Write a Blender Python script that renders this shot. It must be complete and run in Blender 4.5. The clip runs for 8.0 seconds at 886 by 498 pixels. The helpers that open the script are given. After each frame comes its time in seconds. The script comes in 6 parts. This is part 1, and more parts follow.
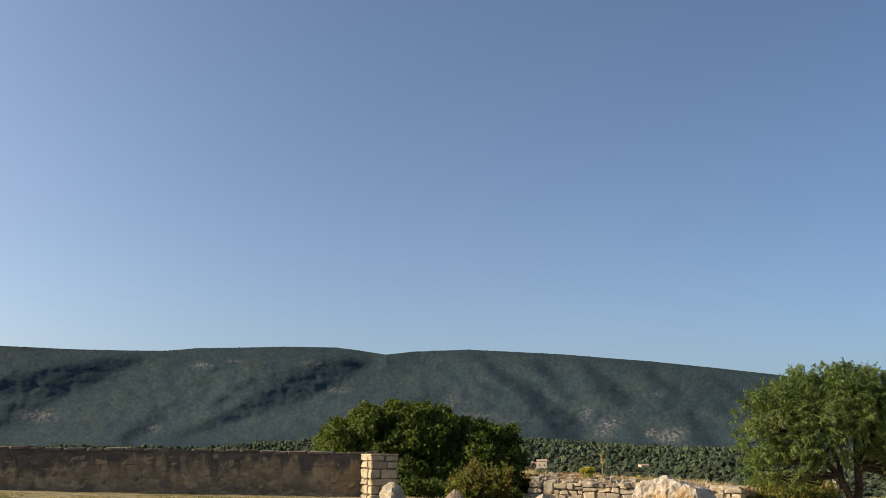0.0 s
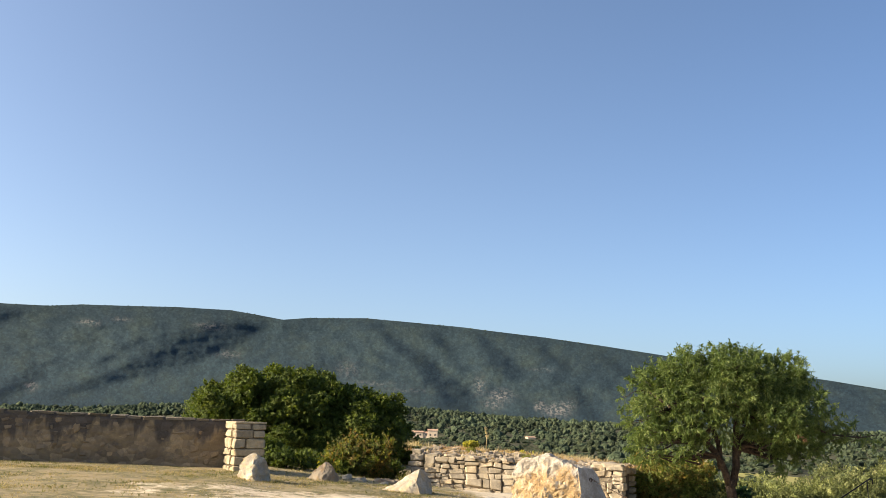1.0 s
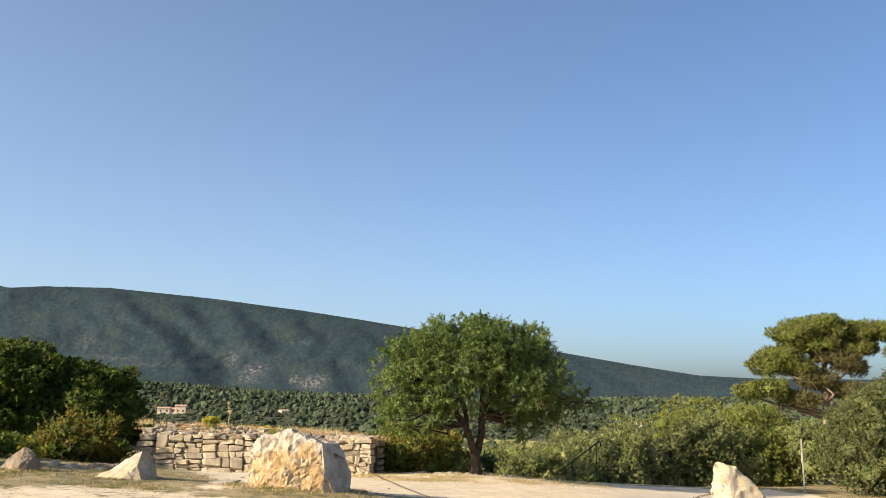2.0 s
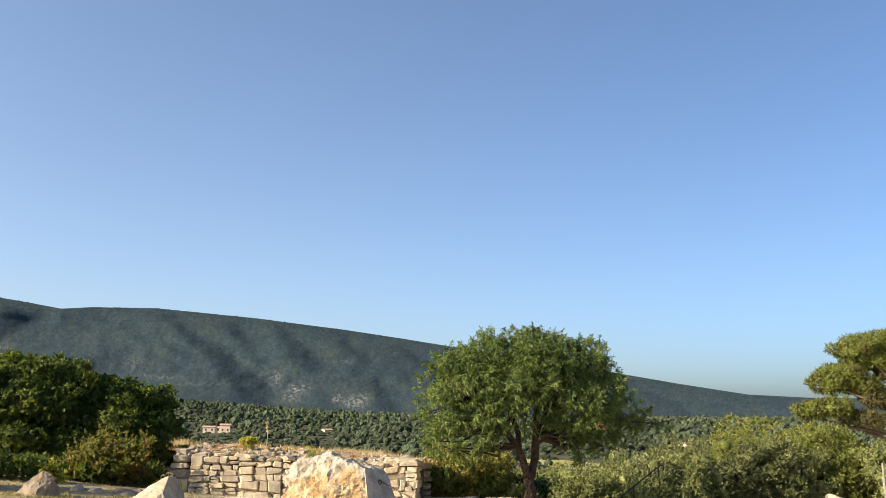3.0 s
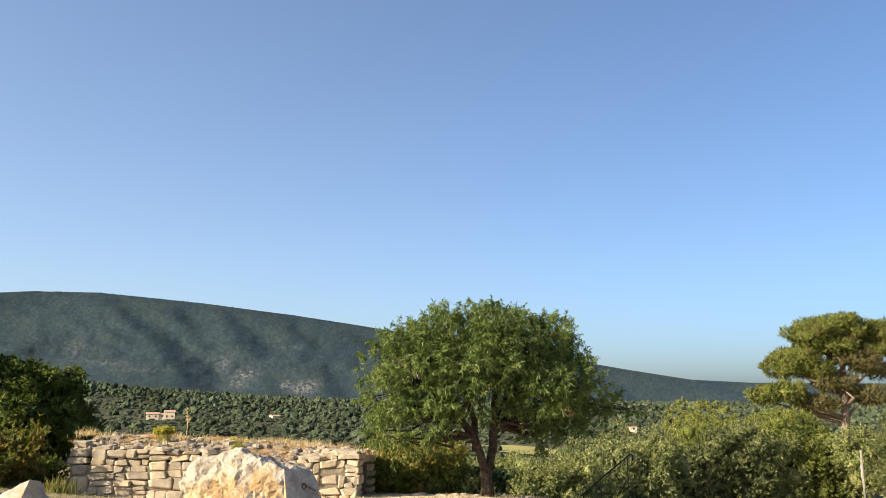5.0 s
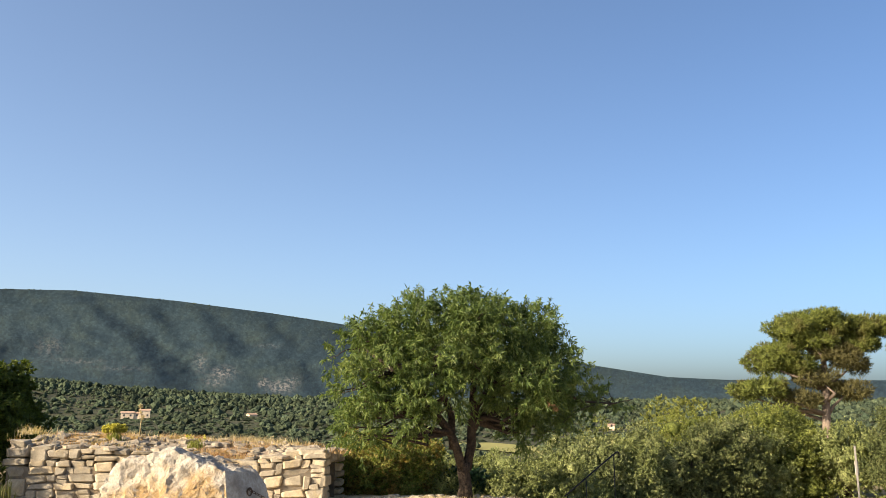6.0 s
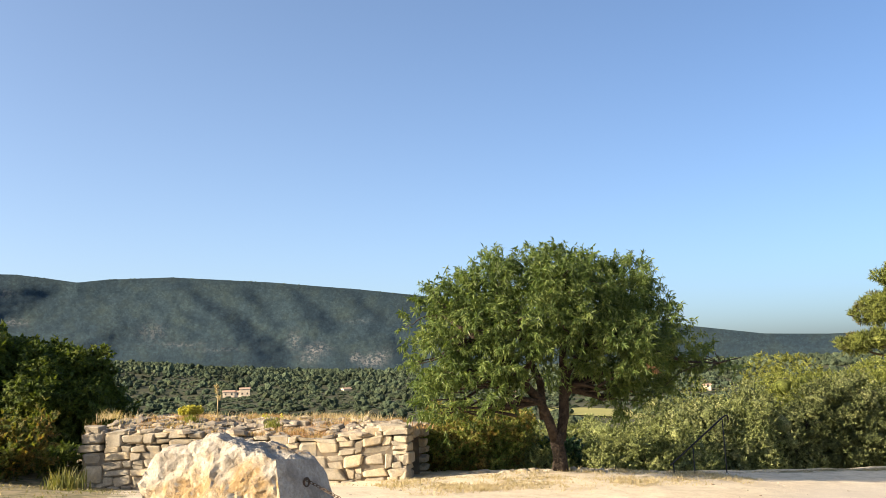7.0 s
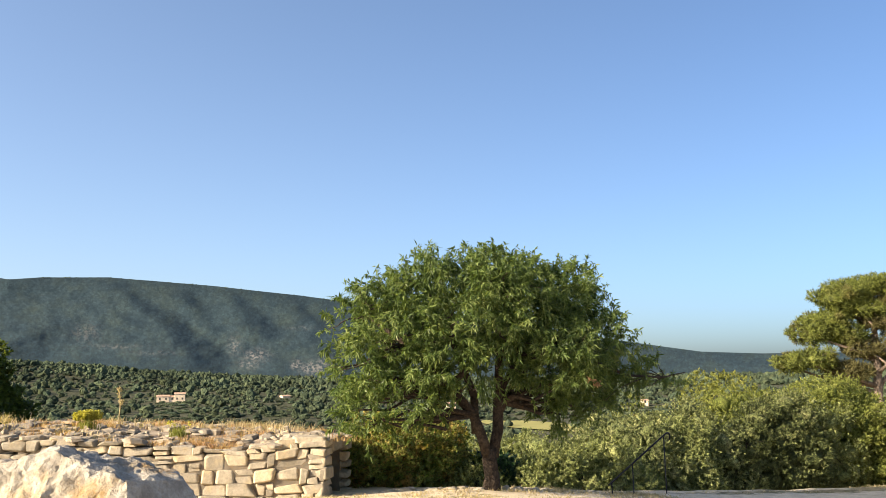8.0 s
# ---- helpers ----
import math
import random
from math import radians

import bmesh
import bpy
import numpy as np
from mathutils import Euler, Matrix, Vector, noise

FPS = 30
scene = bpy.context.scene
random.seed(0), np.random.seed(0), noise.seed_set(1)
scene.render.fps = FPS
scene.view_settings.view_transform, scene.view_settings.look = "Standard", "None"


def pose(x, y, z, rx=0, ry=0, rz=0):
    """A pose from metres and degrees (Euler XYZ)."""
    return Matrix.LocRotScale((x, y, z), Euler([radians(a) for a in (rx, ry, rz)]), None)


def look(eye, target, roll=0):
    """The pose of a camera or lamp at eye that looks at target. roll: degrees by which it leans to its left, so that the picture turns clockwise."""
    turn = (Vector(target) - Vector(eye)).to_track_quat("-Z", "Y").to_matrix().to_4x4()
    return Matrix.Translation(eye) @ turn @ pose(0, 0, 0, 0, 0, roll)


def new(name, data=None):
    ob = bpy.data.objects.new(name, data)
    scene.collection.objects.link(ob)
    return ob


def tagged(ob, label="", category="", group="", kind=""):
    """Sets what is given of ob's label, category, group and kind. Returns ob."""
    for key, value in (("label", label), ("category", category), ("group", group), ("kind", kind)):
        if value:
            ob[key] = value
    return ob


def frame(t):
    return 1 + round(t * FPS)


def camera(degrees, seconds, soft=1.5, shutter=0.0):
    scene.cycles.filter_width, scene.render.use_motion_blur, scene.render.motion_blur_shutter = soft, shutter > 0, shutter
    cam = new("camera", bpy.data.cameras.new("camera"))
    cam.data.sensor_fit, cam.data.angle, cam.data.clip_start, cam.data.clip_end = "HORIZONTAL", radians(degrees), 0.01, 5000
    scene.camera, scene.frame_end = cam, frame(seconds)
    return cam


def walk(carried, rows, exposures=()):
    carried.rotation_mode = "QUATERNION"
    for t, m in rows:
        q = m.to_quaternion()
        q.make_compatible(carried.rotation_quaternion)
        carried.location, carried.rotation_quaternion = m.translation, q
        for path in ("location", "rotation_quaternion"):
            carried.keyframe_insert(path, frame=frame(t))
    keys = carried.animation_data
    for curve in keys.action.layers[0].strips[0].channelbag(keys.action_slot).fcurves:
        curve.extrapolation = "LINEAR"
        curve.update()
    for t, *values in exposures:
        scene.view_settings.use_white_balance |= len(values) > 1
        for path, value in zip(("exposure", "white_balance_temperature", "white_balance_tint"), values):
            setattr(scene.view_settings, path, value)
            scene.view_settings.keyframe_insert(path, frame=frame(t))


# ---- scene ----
cam = camera(58.1, 8.0, soft=0.8)
# seconds, eye (m), turn about x, y, z (degrees)
PATH = [
    (0, -0.085, 1.291, 1.433, 104.45, -0.17, 0.01),
    (0.5, 0.106, 2.016, 1.463, 102.74, -0.79, 0.52),
    (1, 0.336, 2.665, 1.510, 102.43, -1.72, -7.51),
    (1.5, 0.665, 3.317, 1.464, 102.33, -1.97, -19.95),
    (1.7, 0.725, 3.536, 1.498, 101.28, -1.20, -21.89),
    (2.8, 1.232, 4.988, 1.532, 101.52, -0.65, -29.92),
    (3, 1.267, 5.300, 1.528, 102.17, -0.54, -21.66),
    (3.5, 1.458, 5.974, 1.501, 98.43, 1.82, -19.35),
    (4, 1.776, 6.622, 1.509, 98.17, 2.97, -21.87),
    (4.5, 2.018, 7.199, 1.518, 100.78, -0.83, -21.67),
    (4.7, 2.157, 7.458, 1.551, 101.29, 0.02, -23.87),
    (5.8, 2.914, 8.857, 1.486, 100.50, -0.58, -26.41),
    (6, 3.064, 9.112, 1.473, 101.06, -0.13, -26.72),
    (6.5, 3.433, 9.694, 1.456, 99.30, 1.39, -24.11),
    (7, 3.763, 10.377, 1.478, 98.99, 2.21, -20.33),
    (7.5, 4.128, 10.916, 1.440, 101.08, 1.48, -22.80),
    (8, 4.485, 11.463, 1.444, 99.60, 0.82, -24.47),
]
EXPOSURES = [(0.0, 0.82), (0.3, 1.16), (0.6, 1.27), (1.0, 1.31), (1.5, 1.28), (3.0, 1.39), (4.5, 1.43), (6.0, 1.37), (7.0, 1.52), (8.0, 1.54)]
walk(cam, [(t, pose(x, y, z, rx, ry, rz)) for t, x, y, z, rx, ry, rz in PATH], EXPOSURES)

# ---------------------------------------------------------------- light
SUN_EL, SUN_X, SUN_Y = 22.0, -0.9962, -0.0872      # height in degrees; way to the sun on the plan
world = bpy.data.worlds.new("world")
scene.world = world
world.use_nodes = True
wn = world.node_tree.nodes
sky = wn.new("ShaderNodeTexSky")
sky.sky_type, sky.sun_disc = "NISHITA", False
sky.sun_elevation, sky.sun_rotation = radians(SUN_EL), math.atan2(SUN_X, SUN_Y)
sky.air_density, sky.dust_density, sky.ozone_density, sky.altitude = 0.8, 2.7, 1.74, 80
wn["Background"].inputs["Strength"].default_value = 0.1
# painted over the sky: it dims and turns bluer away from the sun, eastwards
east_fade, dim = wn.new("ShaderNodeTexGradient"), wn.new("ShaderNodeMix")
east_fade.gradient_type, dim.data_type, dim.blend_type = "EASING", "RGBA", "MULTIPLY"
dim.inputs[7].default_value = (0.58, 0.67, 0.77, 1.0)
world.node_tree.links.new(east_fade.outputs["Fac"], dim.inputs[0])
world.node_tree.links.new(sky.outputs["Color"], dim.inputs[6])
world.node_tree.links.new(dim.outputs[2], wn["Background"].inputs["Color"])
sun = new("sun", bpy.data.lights.new("sun", "SUN"))
sun.data.energy, sun.data.angle, sun.data.color = 4.6, radians(0.6), (1.0, 0.85, 0.63)
sun.matrix_world = look((60 * SUN_X, 60 * SUN_Y, 60 * math.tan(radians(SUN_EL))), (0, 0, 0))


# ---------------------------------------------------------------- helpers
def smooth(a, b, x):
    t = np.clip((np.asarray(x, float) - a) / (b - a), 0, 1)
    return t * t * (3 - 2 * t)


def mesh_of(name, verts, faces, shade=True):
    me = bpy.data.meshes.new(name)
    me.from_pydata(verts, [], faces)
    if shade:
        me.polygons.foreach_set("use_smooth", np.ones(len(me.polygons), bool))
    me.update()
    return me


def mesh_np(name, verts, faces, shade=True):
    """A mesh from numpy arrays: verts (n, 3), faces (m, k) of one size k."""
    verts, faces = np.asarray(verts, np.float32), np.asarray(faces, np.int32)
    me = bpy.data.meshes.new(name)
    n, (m, k) = len(verts), faces.shape
    me.vertices.add(n)
    me.vertices.foreach_set("co", verts.ravel())
    me.loops.add(m * k)
    me.loops.foreach_set("vertex_index", faces.ravel())
    me.polygons.add(m)
    me.polygons.foreach_set("loop_start", np.arange(0, m * k, k, dtype=np.int32))
    me.polygons.foreach_set("use_smooth", np.full(m, shade))
    me.update(calc_edges=True)
    me.validate()
    return me


def bm_mesh(name, bm, shade=True):
    me = bpy.data.meshes.new(name)
    bm.to_mesh(me)
    bm.free()
    if shade:
        me.polygons.foreach_set("use_smooth", np.ones(len(me.polygons), bool))
    return me


def part(name, me, material, parent=None, label="", m=None):
    """Links a mesh as one object, under a thing or a part."""
    if material is not None and not me.materials:
        me.materials.append(material)
    ob = new(name, me)
    if parent is not None:
        ob.parent = parent
    if m is not None:
        ob.matrix_local = m
    return tagged(ob, label)


def thing(name, at, label, category, group="", kind="", rz=0.0):
    ob = new(name)
    ob.empty_display_size = 0.2
    ob.matrix_world = pose(*at, 0, 0, rz)
    return tagged(ob, label, category, group, kind)


def tube(points, radii, sides=7, cap=True):
    """Vertices and faces of a tapered tube along points."""
    pts = [Vector(p) for p in points]
    vs, fs = [], []
    ref = Vector((0.31, 0.17, 0.93)).normalized()
    for i, p in enumerate(pts):
        d = (pts[min(i + 1, len(pts) - 1)] - pts[max(i - 1, 0)]).normalized()
        a = d.cross(ref)
        if a.length < 0.1:
            a = d.cross(Vector((1, 0, 0)))
        a.normalize()
        b = d.cross(a)
        for k in range(sides):
            w = 2 * math.pi * k / sides
            vs.append(p + radii[i] * (math.cos(w) * a + math.sin(w) * b))
    for i in range(len(pts) - 1):
        for k in range(sides):
            j = (k + 1) % sides
            fs.append((i * sides + k, i * sides + j, (i + 1) * sides + j, (i + 1) * sides + k))
    if cap:
        fs.append(tuple(range(sides))[::-1])
        fs.append(tuple((len(pts) - 1) * sides + k for k in range(sides)))
    return vs, fs


def join(parts_list):
    vs, fs = [], []
    for v, f in parts_list:
        o = len(vs)
        vs += list(v)
        fs += [tuple(i + o for i in q) for q in f]
    return vs, fs


def box_bm(sx, sy, sz, bevel=0.0, seg=2):
    """A bevelled box that stands on z = 0."""
    bm = bmesh.new()
    bmesh.ops.create_cube(bm, size=1)
    bmesh.ops.scale(bm, vec=(sx, sy, sz), verts=bm.verts)
    bmesh.ops.translate(bm, vec=(0, 0, sz / 2), verts=bm.verts)
    if bevel:
        bmesh.ops.bevel(bm, geom=bm.edges[:], offset=bevel, segments=seg, profile=0.5, affect="EDGES")
    return bm


# ---------------------------------------------------------------- materials
class Nodes:
    """A small builder for node materials."""

    def __init__(self, name, rough=0.9, spec=0.25):
        self.mat = bpy.data.materials.new(name)
        self.mat.use_nodes = True
        self.t = self.mat.node_tree
        self.b = self.t.nodes["Principled BSDF"]
        self.b.inputs["Roughness"].default_value = rough
        self.b.inputs["Specular IOR Level"].default_value = spec
        self.geo = self.t.nodes.new("ShaderNodeNewGeometry")
        self.tc = self.t.nodes.new("ShaderNodeTexCoord")

    def link(self, a, b):
        self.t.links.new(a, b)
        return self

    def noise(self, scale, detail=4.0, rough=0.55, where=None, lac=2.0):
        n = self.t.nodes.new("ShaderNodeTexNoise")
        n.inputs["Scale"].default_value, n.inputs["Detail"].default_value = scale, detail
        n.inputs["Roughness"].default_value = rough
        n.inputs["Lacunarity"].default_value = lac
        self.link(where or self.geo.outputs["Position"], n.inputs["Vector"])
        return n.outputs["Fac"]

    def stretch(self, x, y, z):
        m = self.t.nodes.new("ShaderNodeVectorMath")
        m.operation = "MULTIPLY"
        m.inputs[1].default_value = (x, y, z)
        self.link(self.geo.outputs["Position"], m.inputs[0])
        return m.outputs[0]

    def voronoi(self, scale, feature="F1", where=None):
        n = self.t.nodes.new("ShaderNodeTexVoronoi")
        n.feature = feature
        n.inputs["Scale"].default_value = scale
        self.link(where or self.geo.outputs["Position"], n.inputs["Vector"])
        return n

    def ramp(self, fac, *stops):
        r = self.t.nodes.new("ShaderNodeValToRGB")
        el = r.color_ramp.elements
        while len(el) < len(stops):
            el.new(0.5)
        for e, (p, c) in zip(el, stops):
            e.position = p
            e.color = (*c, 1) if isinstance(c, tuple) else (c, c, c, 1)
        self.link(fac, r.inputs["Fac"])
        return r.outputs["Color"]

    def mix(self, fac, a, b, kind="MIX"):
        m = self.t.nodes.new("ShaderNodeMix")
        m.data_type, m.blend_type = "RGBA", kind
        for v, sock in ((fac, m.inputs["Factor"]), (a, m.inputs["A"]), (b, m.inputs["B"])):
            sock = {"Factor": m.inputs[0], "A": m.inputs[6], "B": m.inputs[7]}[sock.name]
            if isinstance(v, (int, float)):
                sock.default_value = v
            elif isinstance(v, tuple):
                sock.default_value = (*v, 1)
            else:
                self.link(v, sock)
        return m.outputs[2]

    def math(self, op, a, b=0.0):
        m = self.t.nodes.new("ShaderNodeMath")
        m.operation = op
        for v, sock in ((a, m.inputs[0]), (b, m.inputs[1])):
            if isinstance(v, (int, float)):
                sock.default_value = v
            else:
                self.link(v, sock)
        return m.outputs[0]

    def random(self):
        return self.t.nodes.new("ShaderNodeObjectInfo").outputs["Random"]

    def island(self):
        return self.geo.outputs["Random Per Island"]

    def colour(self, c):
        if isinstance(c, tuple):
            self.b.inputs["Base Color"].default_value = (*c, 1)
        else:
            self.link(c, self.b.inputs["Base Color"])
        return self

    def bump(self, height, strength=0.5, dist=0.02):
        n = self.t.nodes.new("ShaderNodeBump")
        n.inputs["Strength"].default_value, n.inputs["Distance"].default_value = strength, dist
        self.link(height, n.inputs["Height"])
        self.link(n.outputs["Normal"], self.b.inputs["Normal"])
        return self


def stone_material(name, light, dark, rust, per_piece=True, scale=1.0, rust_amount=0.55):
    n = Nodes(name, 0.92, 0.2)
    big, fine = n.noise(1.7 * scale, 5), n.noise(14 * scale, 6, 0.65)
    c = n.mix(n.ramp(big, (0.35, 0.0), (0.62, 1.0)), dark, light)
    c = n.mix(n.ramp(n.noise(3.1 * scale, 4, 0.6), (rust_amount - 0.07, 0.0), (rust_amount + 0.12, 1.0)), c, rust)
    c = n.mix(n.ramp(fine, (0.3, 0.55), (0.6, 1.0)), (0.16, 0.14, 0.11), c, "MIX")
    if per_piece:
        c = n.mix(0.8, c, n.ramp(n.random(), (0.0, (0.58, 0.57, 0.56)), (0.3, (0.85, 0.83, 0.8)), (0.7, (1.0, 0.97, 0.92)), (1.0, (1.15, 1.05, 0.88))), "MULTIPLY")
    n.colour(c)
    n.bump(n.math("ADD", n.math("MULTIPLY", fine, 0.6), n.noise(45 * scale, 3, 0.6)), 0.9, 0.03 / scale)
    return n.mat


def boulder_material():
    """Ochre broken limestone, weathered and crusted pale on top; the right facet's shade is painted grey."""
    n = Nodes("boulder_stone", 0.92, 0.2)
    big, mid, fine = n.noise(2.0, 6, 0.65), n.noise(6.5, 6, 0.7), n.noise(30, 5, 0.7)
    c = n.mix(n.ramp(big, (0.36, 0.0), (0.6, 1.0)), (0.3, 0.19, 0.08), (0.43, 0.31, 0.165))
    c = n.mix(n.ramp(mid, (0.5, 0.0), (0.62, 1.0)), c, (0.5, 0.4, 0.27))
    c = n.mix(n.ramp(n.noise(4.0, 5, 0.7), (0.54, 0.0), (0.66, 0.85)), c, (0.15, 0.085, 0.035))
    c = n.mix(n.ramp(n.noise(11, 5, 0.75), (0.53, 0.0), (0.64, 0.8)), c, (0.13, 0.085, 0.05))
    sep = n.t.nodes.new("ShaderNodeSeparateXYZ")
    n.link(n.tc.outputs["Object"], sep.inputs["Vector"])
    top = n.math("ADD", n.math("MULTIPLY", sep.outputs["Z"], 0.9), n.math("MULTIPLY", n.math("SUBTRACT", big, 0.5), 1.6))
    # grey of the shaded right-hand facet, painted in by the way it faces
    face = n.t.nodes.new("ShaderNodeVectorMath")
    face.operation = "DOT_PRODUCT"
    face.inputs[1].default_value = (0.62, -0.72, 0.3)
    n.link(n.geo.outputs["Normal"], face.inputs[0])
    crust_and_shade = n.math("MAXIMUM", n.ramp(top, (0.6, 0.0), (0.86, 0.9)), n.ramp(face.outputs["Value"], (0.68, 0.0), (0.84, 1.0)))
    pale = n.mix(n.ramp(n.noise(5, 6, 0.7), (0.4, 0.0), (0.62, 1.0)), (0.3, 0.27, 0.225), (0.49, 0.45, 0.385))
    c = n.mix(crust_and_shade, c, pale)
    n.colour(n.mix(n.ramp(fine, (0.3, 0.55), (0.58, 1.0)), (0.2, 0.15, 0.1), c))
    n.bump(n.math("ADD", n.math("MULTIPLY", mid, 1.9), fine), 0.9, 0.03)
    return n.mat


def leaf_material(name, *stops, gloss=0.6, through_light=0.35, patch=1.2, patch_colour=None, leafwise=0.4, fine=False):
    """Leaves: a tone by bough and by leaf, patches of another tone, some light let through."""
    n = Nodes(name, gloss, 0.18)
    k = len(stops) - 1
    tone = n.math("ADD", n.math("MULTIPLY", n.island(), leafwise), n.math("MULTIPLY", n.ramp(n.noise(1.9, 4, 0.6), (0.34, 0.0), (0.66, 1.0)), 1 - leafwise))
    c = n.ramp(tone, *[(i / k, s) for i, s in enumerate(stops)])
    if patch_colour:
        c = n.mix(n.ramp(n.noise(patch, 3), (0.52, 0.0), (0.68, 0.8)), c, patch_colour)
    if fine:
        fleck = n.noise(24, 3, 0.7)
        c = n.mix(1.0, c, n.ramp(fleck, (0.36, 0.4), (0.6, 1.55)), "MULTIPLY")
        n.bump(fleck, 1.0, 0.07)
    n.colour(c)
    tr = n.t.nodes.new("ShaderNodeBsdfTranslucent")
    n.link(n.mix(1.0, c, (1.5, 1.5, 0.6), "MULTIPLY"), tr.inputs["Color"])
    mx = n.t.nodes.new("ShaderNodeMixShader")
    mx.inputs[0].default_value = through_light
    n.link(n.b.outputs[0], mx.inputs[1]).link(tr.outputs[0], mx.inputs[2])
    n.link(mx.outputs[0], n.t.nodes["Material Output"].inputs["Surface"])
    return n.mat


def bark_material(name, a, b):
    n = Nodes(name, 0.95, 0.15)
    f = n.noise(9, 6, 0.7)
    n.colour(n.mix(n.ramp(f, (0.35, 0.0), (0.65, 1.0)), a, b))
    n.bump(n.math("ADD", f, n.voronoi(22).outputs["Distance"]), 0.8, 0.03)
    return n.mat


def plain(name, c, rough=0.6, metal=0.0, vary=0.15, scale=8.0):
    n = Nodes(name, rough, 0.4)
    n.b.inputs["Metallic"].default_value = metal
    f = n.noise(scale, 5, 0.6)
    n.colour(n.mix(n.ramp(f, (0.3, 0.0), (0.7, 1.0)), tuple(v * (1 - vary) for v in c), tuple(v * (1 + vary) for v in c)))
    n.bump(n.noise(scale * 6, 3), 0.2, 0.01)
    return n.mat


ROOF_STONE = stone_material("lichened_roof_stone", (0.4, 0.345, 0.27), (0.21, 0.185, 0.15), (0.4, 0.29, 0.17), scale=2.4, rust_amount=0.58)
RUIN_STONE = stone_material("ruin_stone", (0.5, 0.435, 0.335), (0.29, 0.25, 0.19), (0.47, 0.38, 0.245), rust_amount=0.58, scale=1.6)
PILLAR_STONE = stone_material("pillar_stone", (0.52, 0.435, 0.3), (0.36, 0.3, 0.21), (0.48, 0.36, 0.2), rust_amount=0.64)
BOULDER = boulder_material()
PALE_ROCK = stone_material("pale_rock", (0.5, 0.44, 0.34), (0.31, 0.265, 0.2), (0.48, 0.36, 0.2), per_piece=False, scale=2.2, rust_amount=0.55)
DARK_ROCK = stone_material("weathered_rock", (0.29, 0.24, 0.175), (0.16, 0.13, 0.095), (0.28, 0.19, 0.11), per_piece=False, scale=2.4, rust_amount=0.52)
SCREE = stone_material("scree", (0.55, 0.48, 0.38), (0.42, 0.36, 0.27), (0.5, 0.38, 0.22), per_piece=False, scale=2.0, rust_amount=0.6)
MORTAR = stone_material("mortar_earth", (0.2, 0.165, 0.12), (0.12, 0.1, 0.075), (0.2, 0.14, 0.08), per_piece=False, scale=3)


def render_coat():
    """Old lime render over rubble, darkened by lichen under the coping; darker towards the west end."""
    n = Nodes("lime_render", 0.95, 0.15)
    big, mid, fine = n.noise(0.8, 5, 0.6), n.noise(3.5, 5, 0.65), n.noise(24, 5, 0.7)
    c = n.mix(n.ramp(big, (0.38, 0.0), (0.62, 1.0)), (0.19, 0.145, 0.092), (0.29, 0.222, 0.138))
    c = n.mix(n.ramp(mid, (0.5, 0.0), (0.66, 0.8)), c, (0.33, 0.25, 0.14))
    c = n.mix(n.ramp(n.noise(2.2, 6, 0.7), (0.54, 0.0), (0.66, 0.85)), c, (0.1, 0.085, 0.075))
    run = n.noise(2.6, 4, 0.6, n.stretch(1.0, 1.0, 0.22))
    sep = n.t.nodes.new("ShaderNodeSeparateXYZ")
    n.link(n.geo.outputs["Position"], sep.inputs["Vector"])
    dark_run = n.math("ADD", run, n.math("MULTIPLY", n.math("SUBTRACT", sep.outputs["Z"], 1.12), 0.5))
    # the dark tone spreads further towards the wall's west end
    dark_run = n.math("ADD", dark_run, n.math("MULTIPLY", n.math("MAXIMUM", n.math("SUBTRACT", n.math("MULTIPLY", sep.outputs["X"], -1.0), 5.0), 0.0), 0.014))
    c = n.mix(n.ramp(dark_run, (0.5, 0.0), (0.6, 0.9)), c, (0.07, 0.062, 0.056))
    rubble = n.voronoi(4.6, "F1", n.stretch(1.0, 1.0, 1.7))
    tone = n.t.nodes.new("ShaderNodeSeparateColor")
    n.link(rubble.outputs["Color"], tone.inputs["Color"])
    c = n.mix(0.7, c, n.ramp(tone.outputs["Red"], (0.0, 0.62), (0.6, 1.0), (1.0, 1.4)), "MULTIPLY")
    n.colour(n.mix(n.ramp(fine, (0.3, 0.6), (0.6, 1.0)), (0.14, 0.12, 0.1), c))
    n.bump(n.math("SUBTRACT", n.math("ADD", n.math("MULTIPLY", mid, 1.5), fine), n.math("MULTIPLY", rubble.outputs["Distance"], 1.6)), 0.8, 0.03)
    return n.mat


LIME_RENDER = render_coat()
COPING = stone_material("lichen_coping", (0.17, 0.15, 0.12), (0.07, 0.063, 0.055), (0.2, 0.16, 0.1))


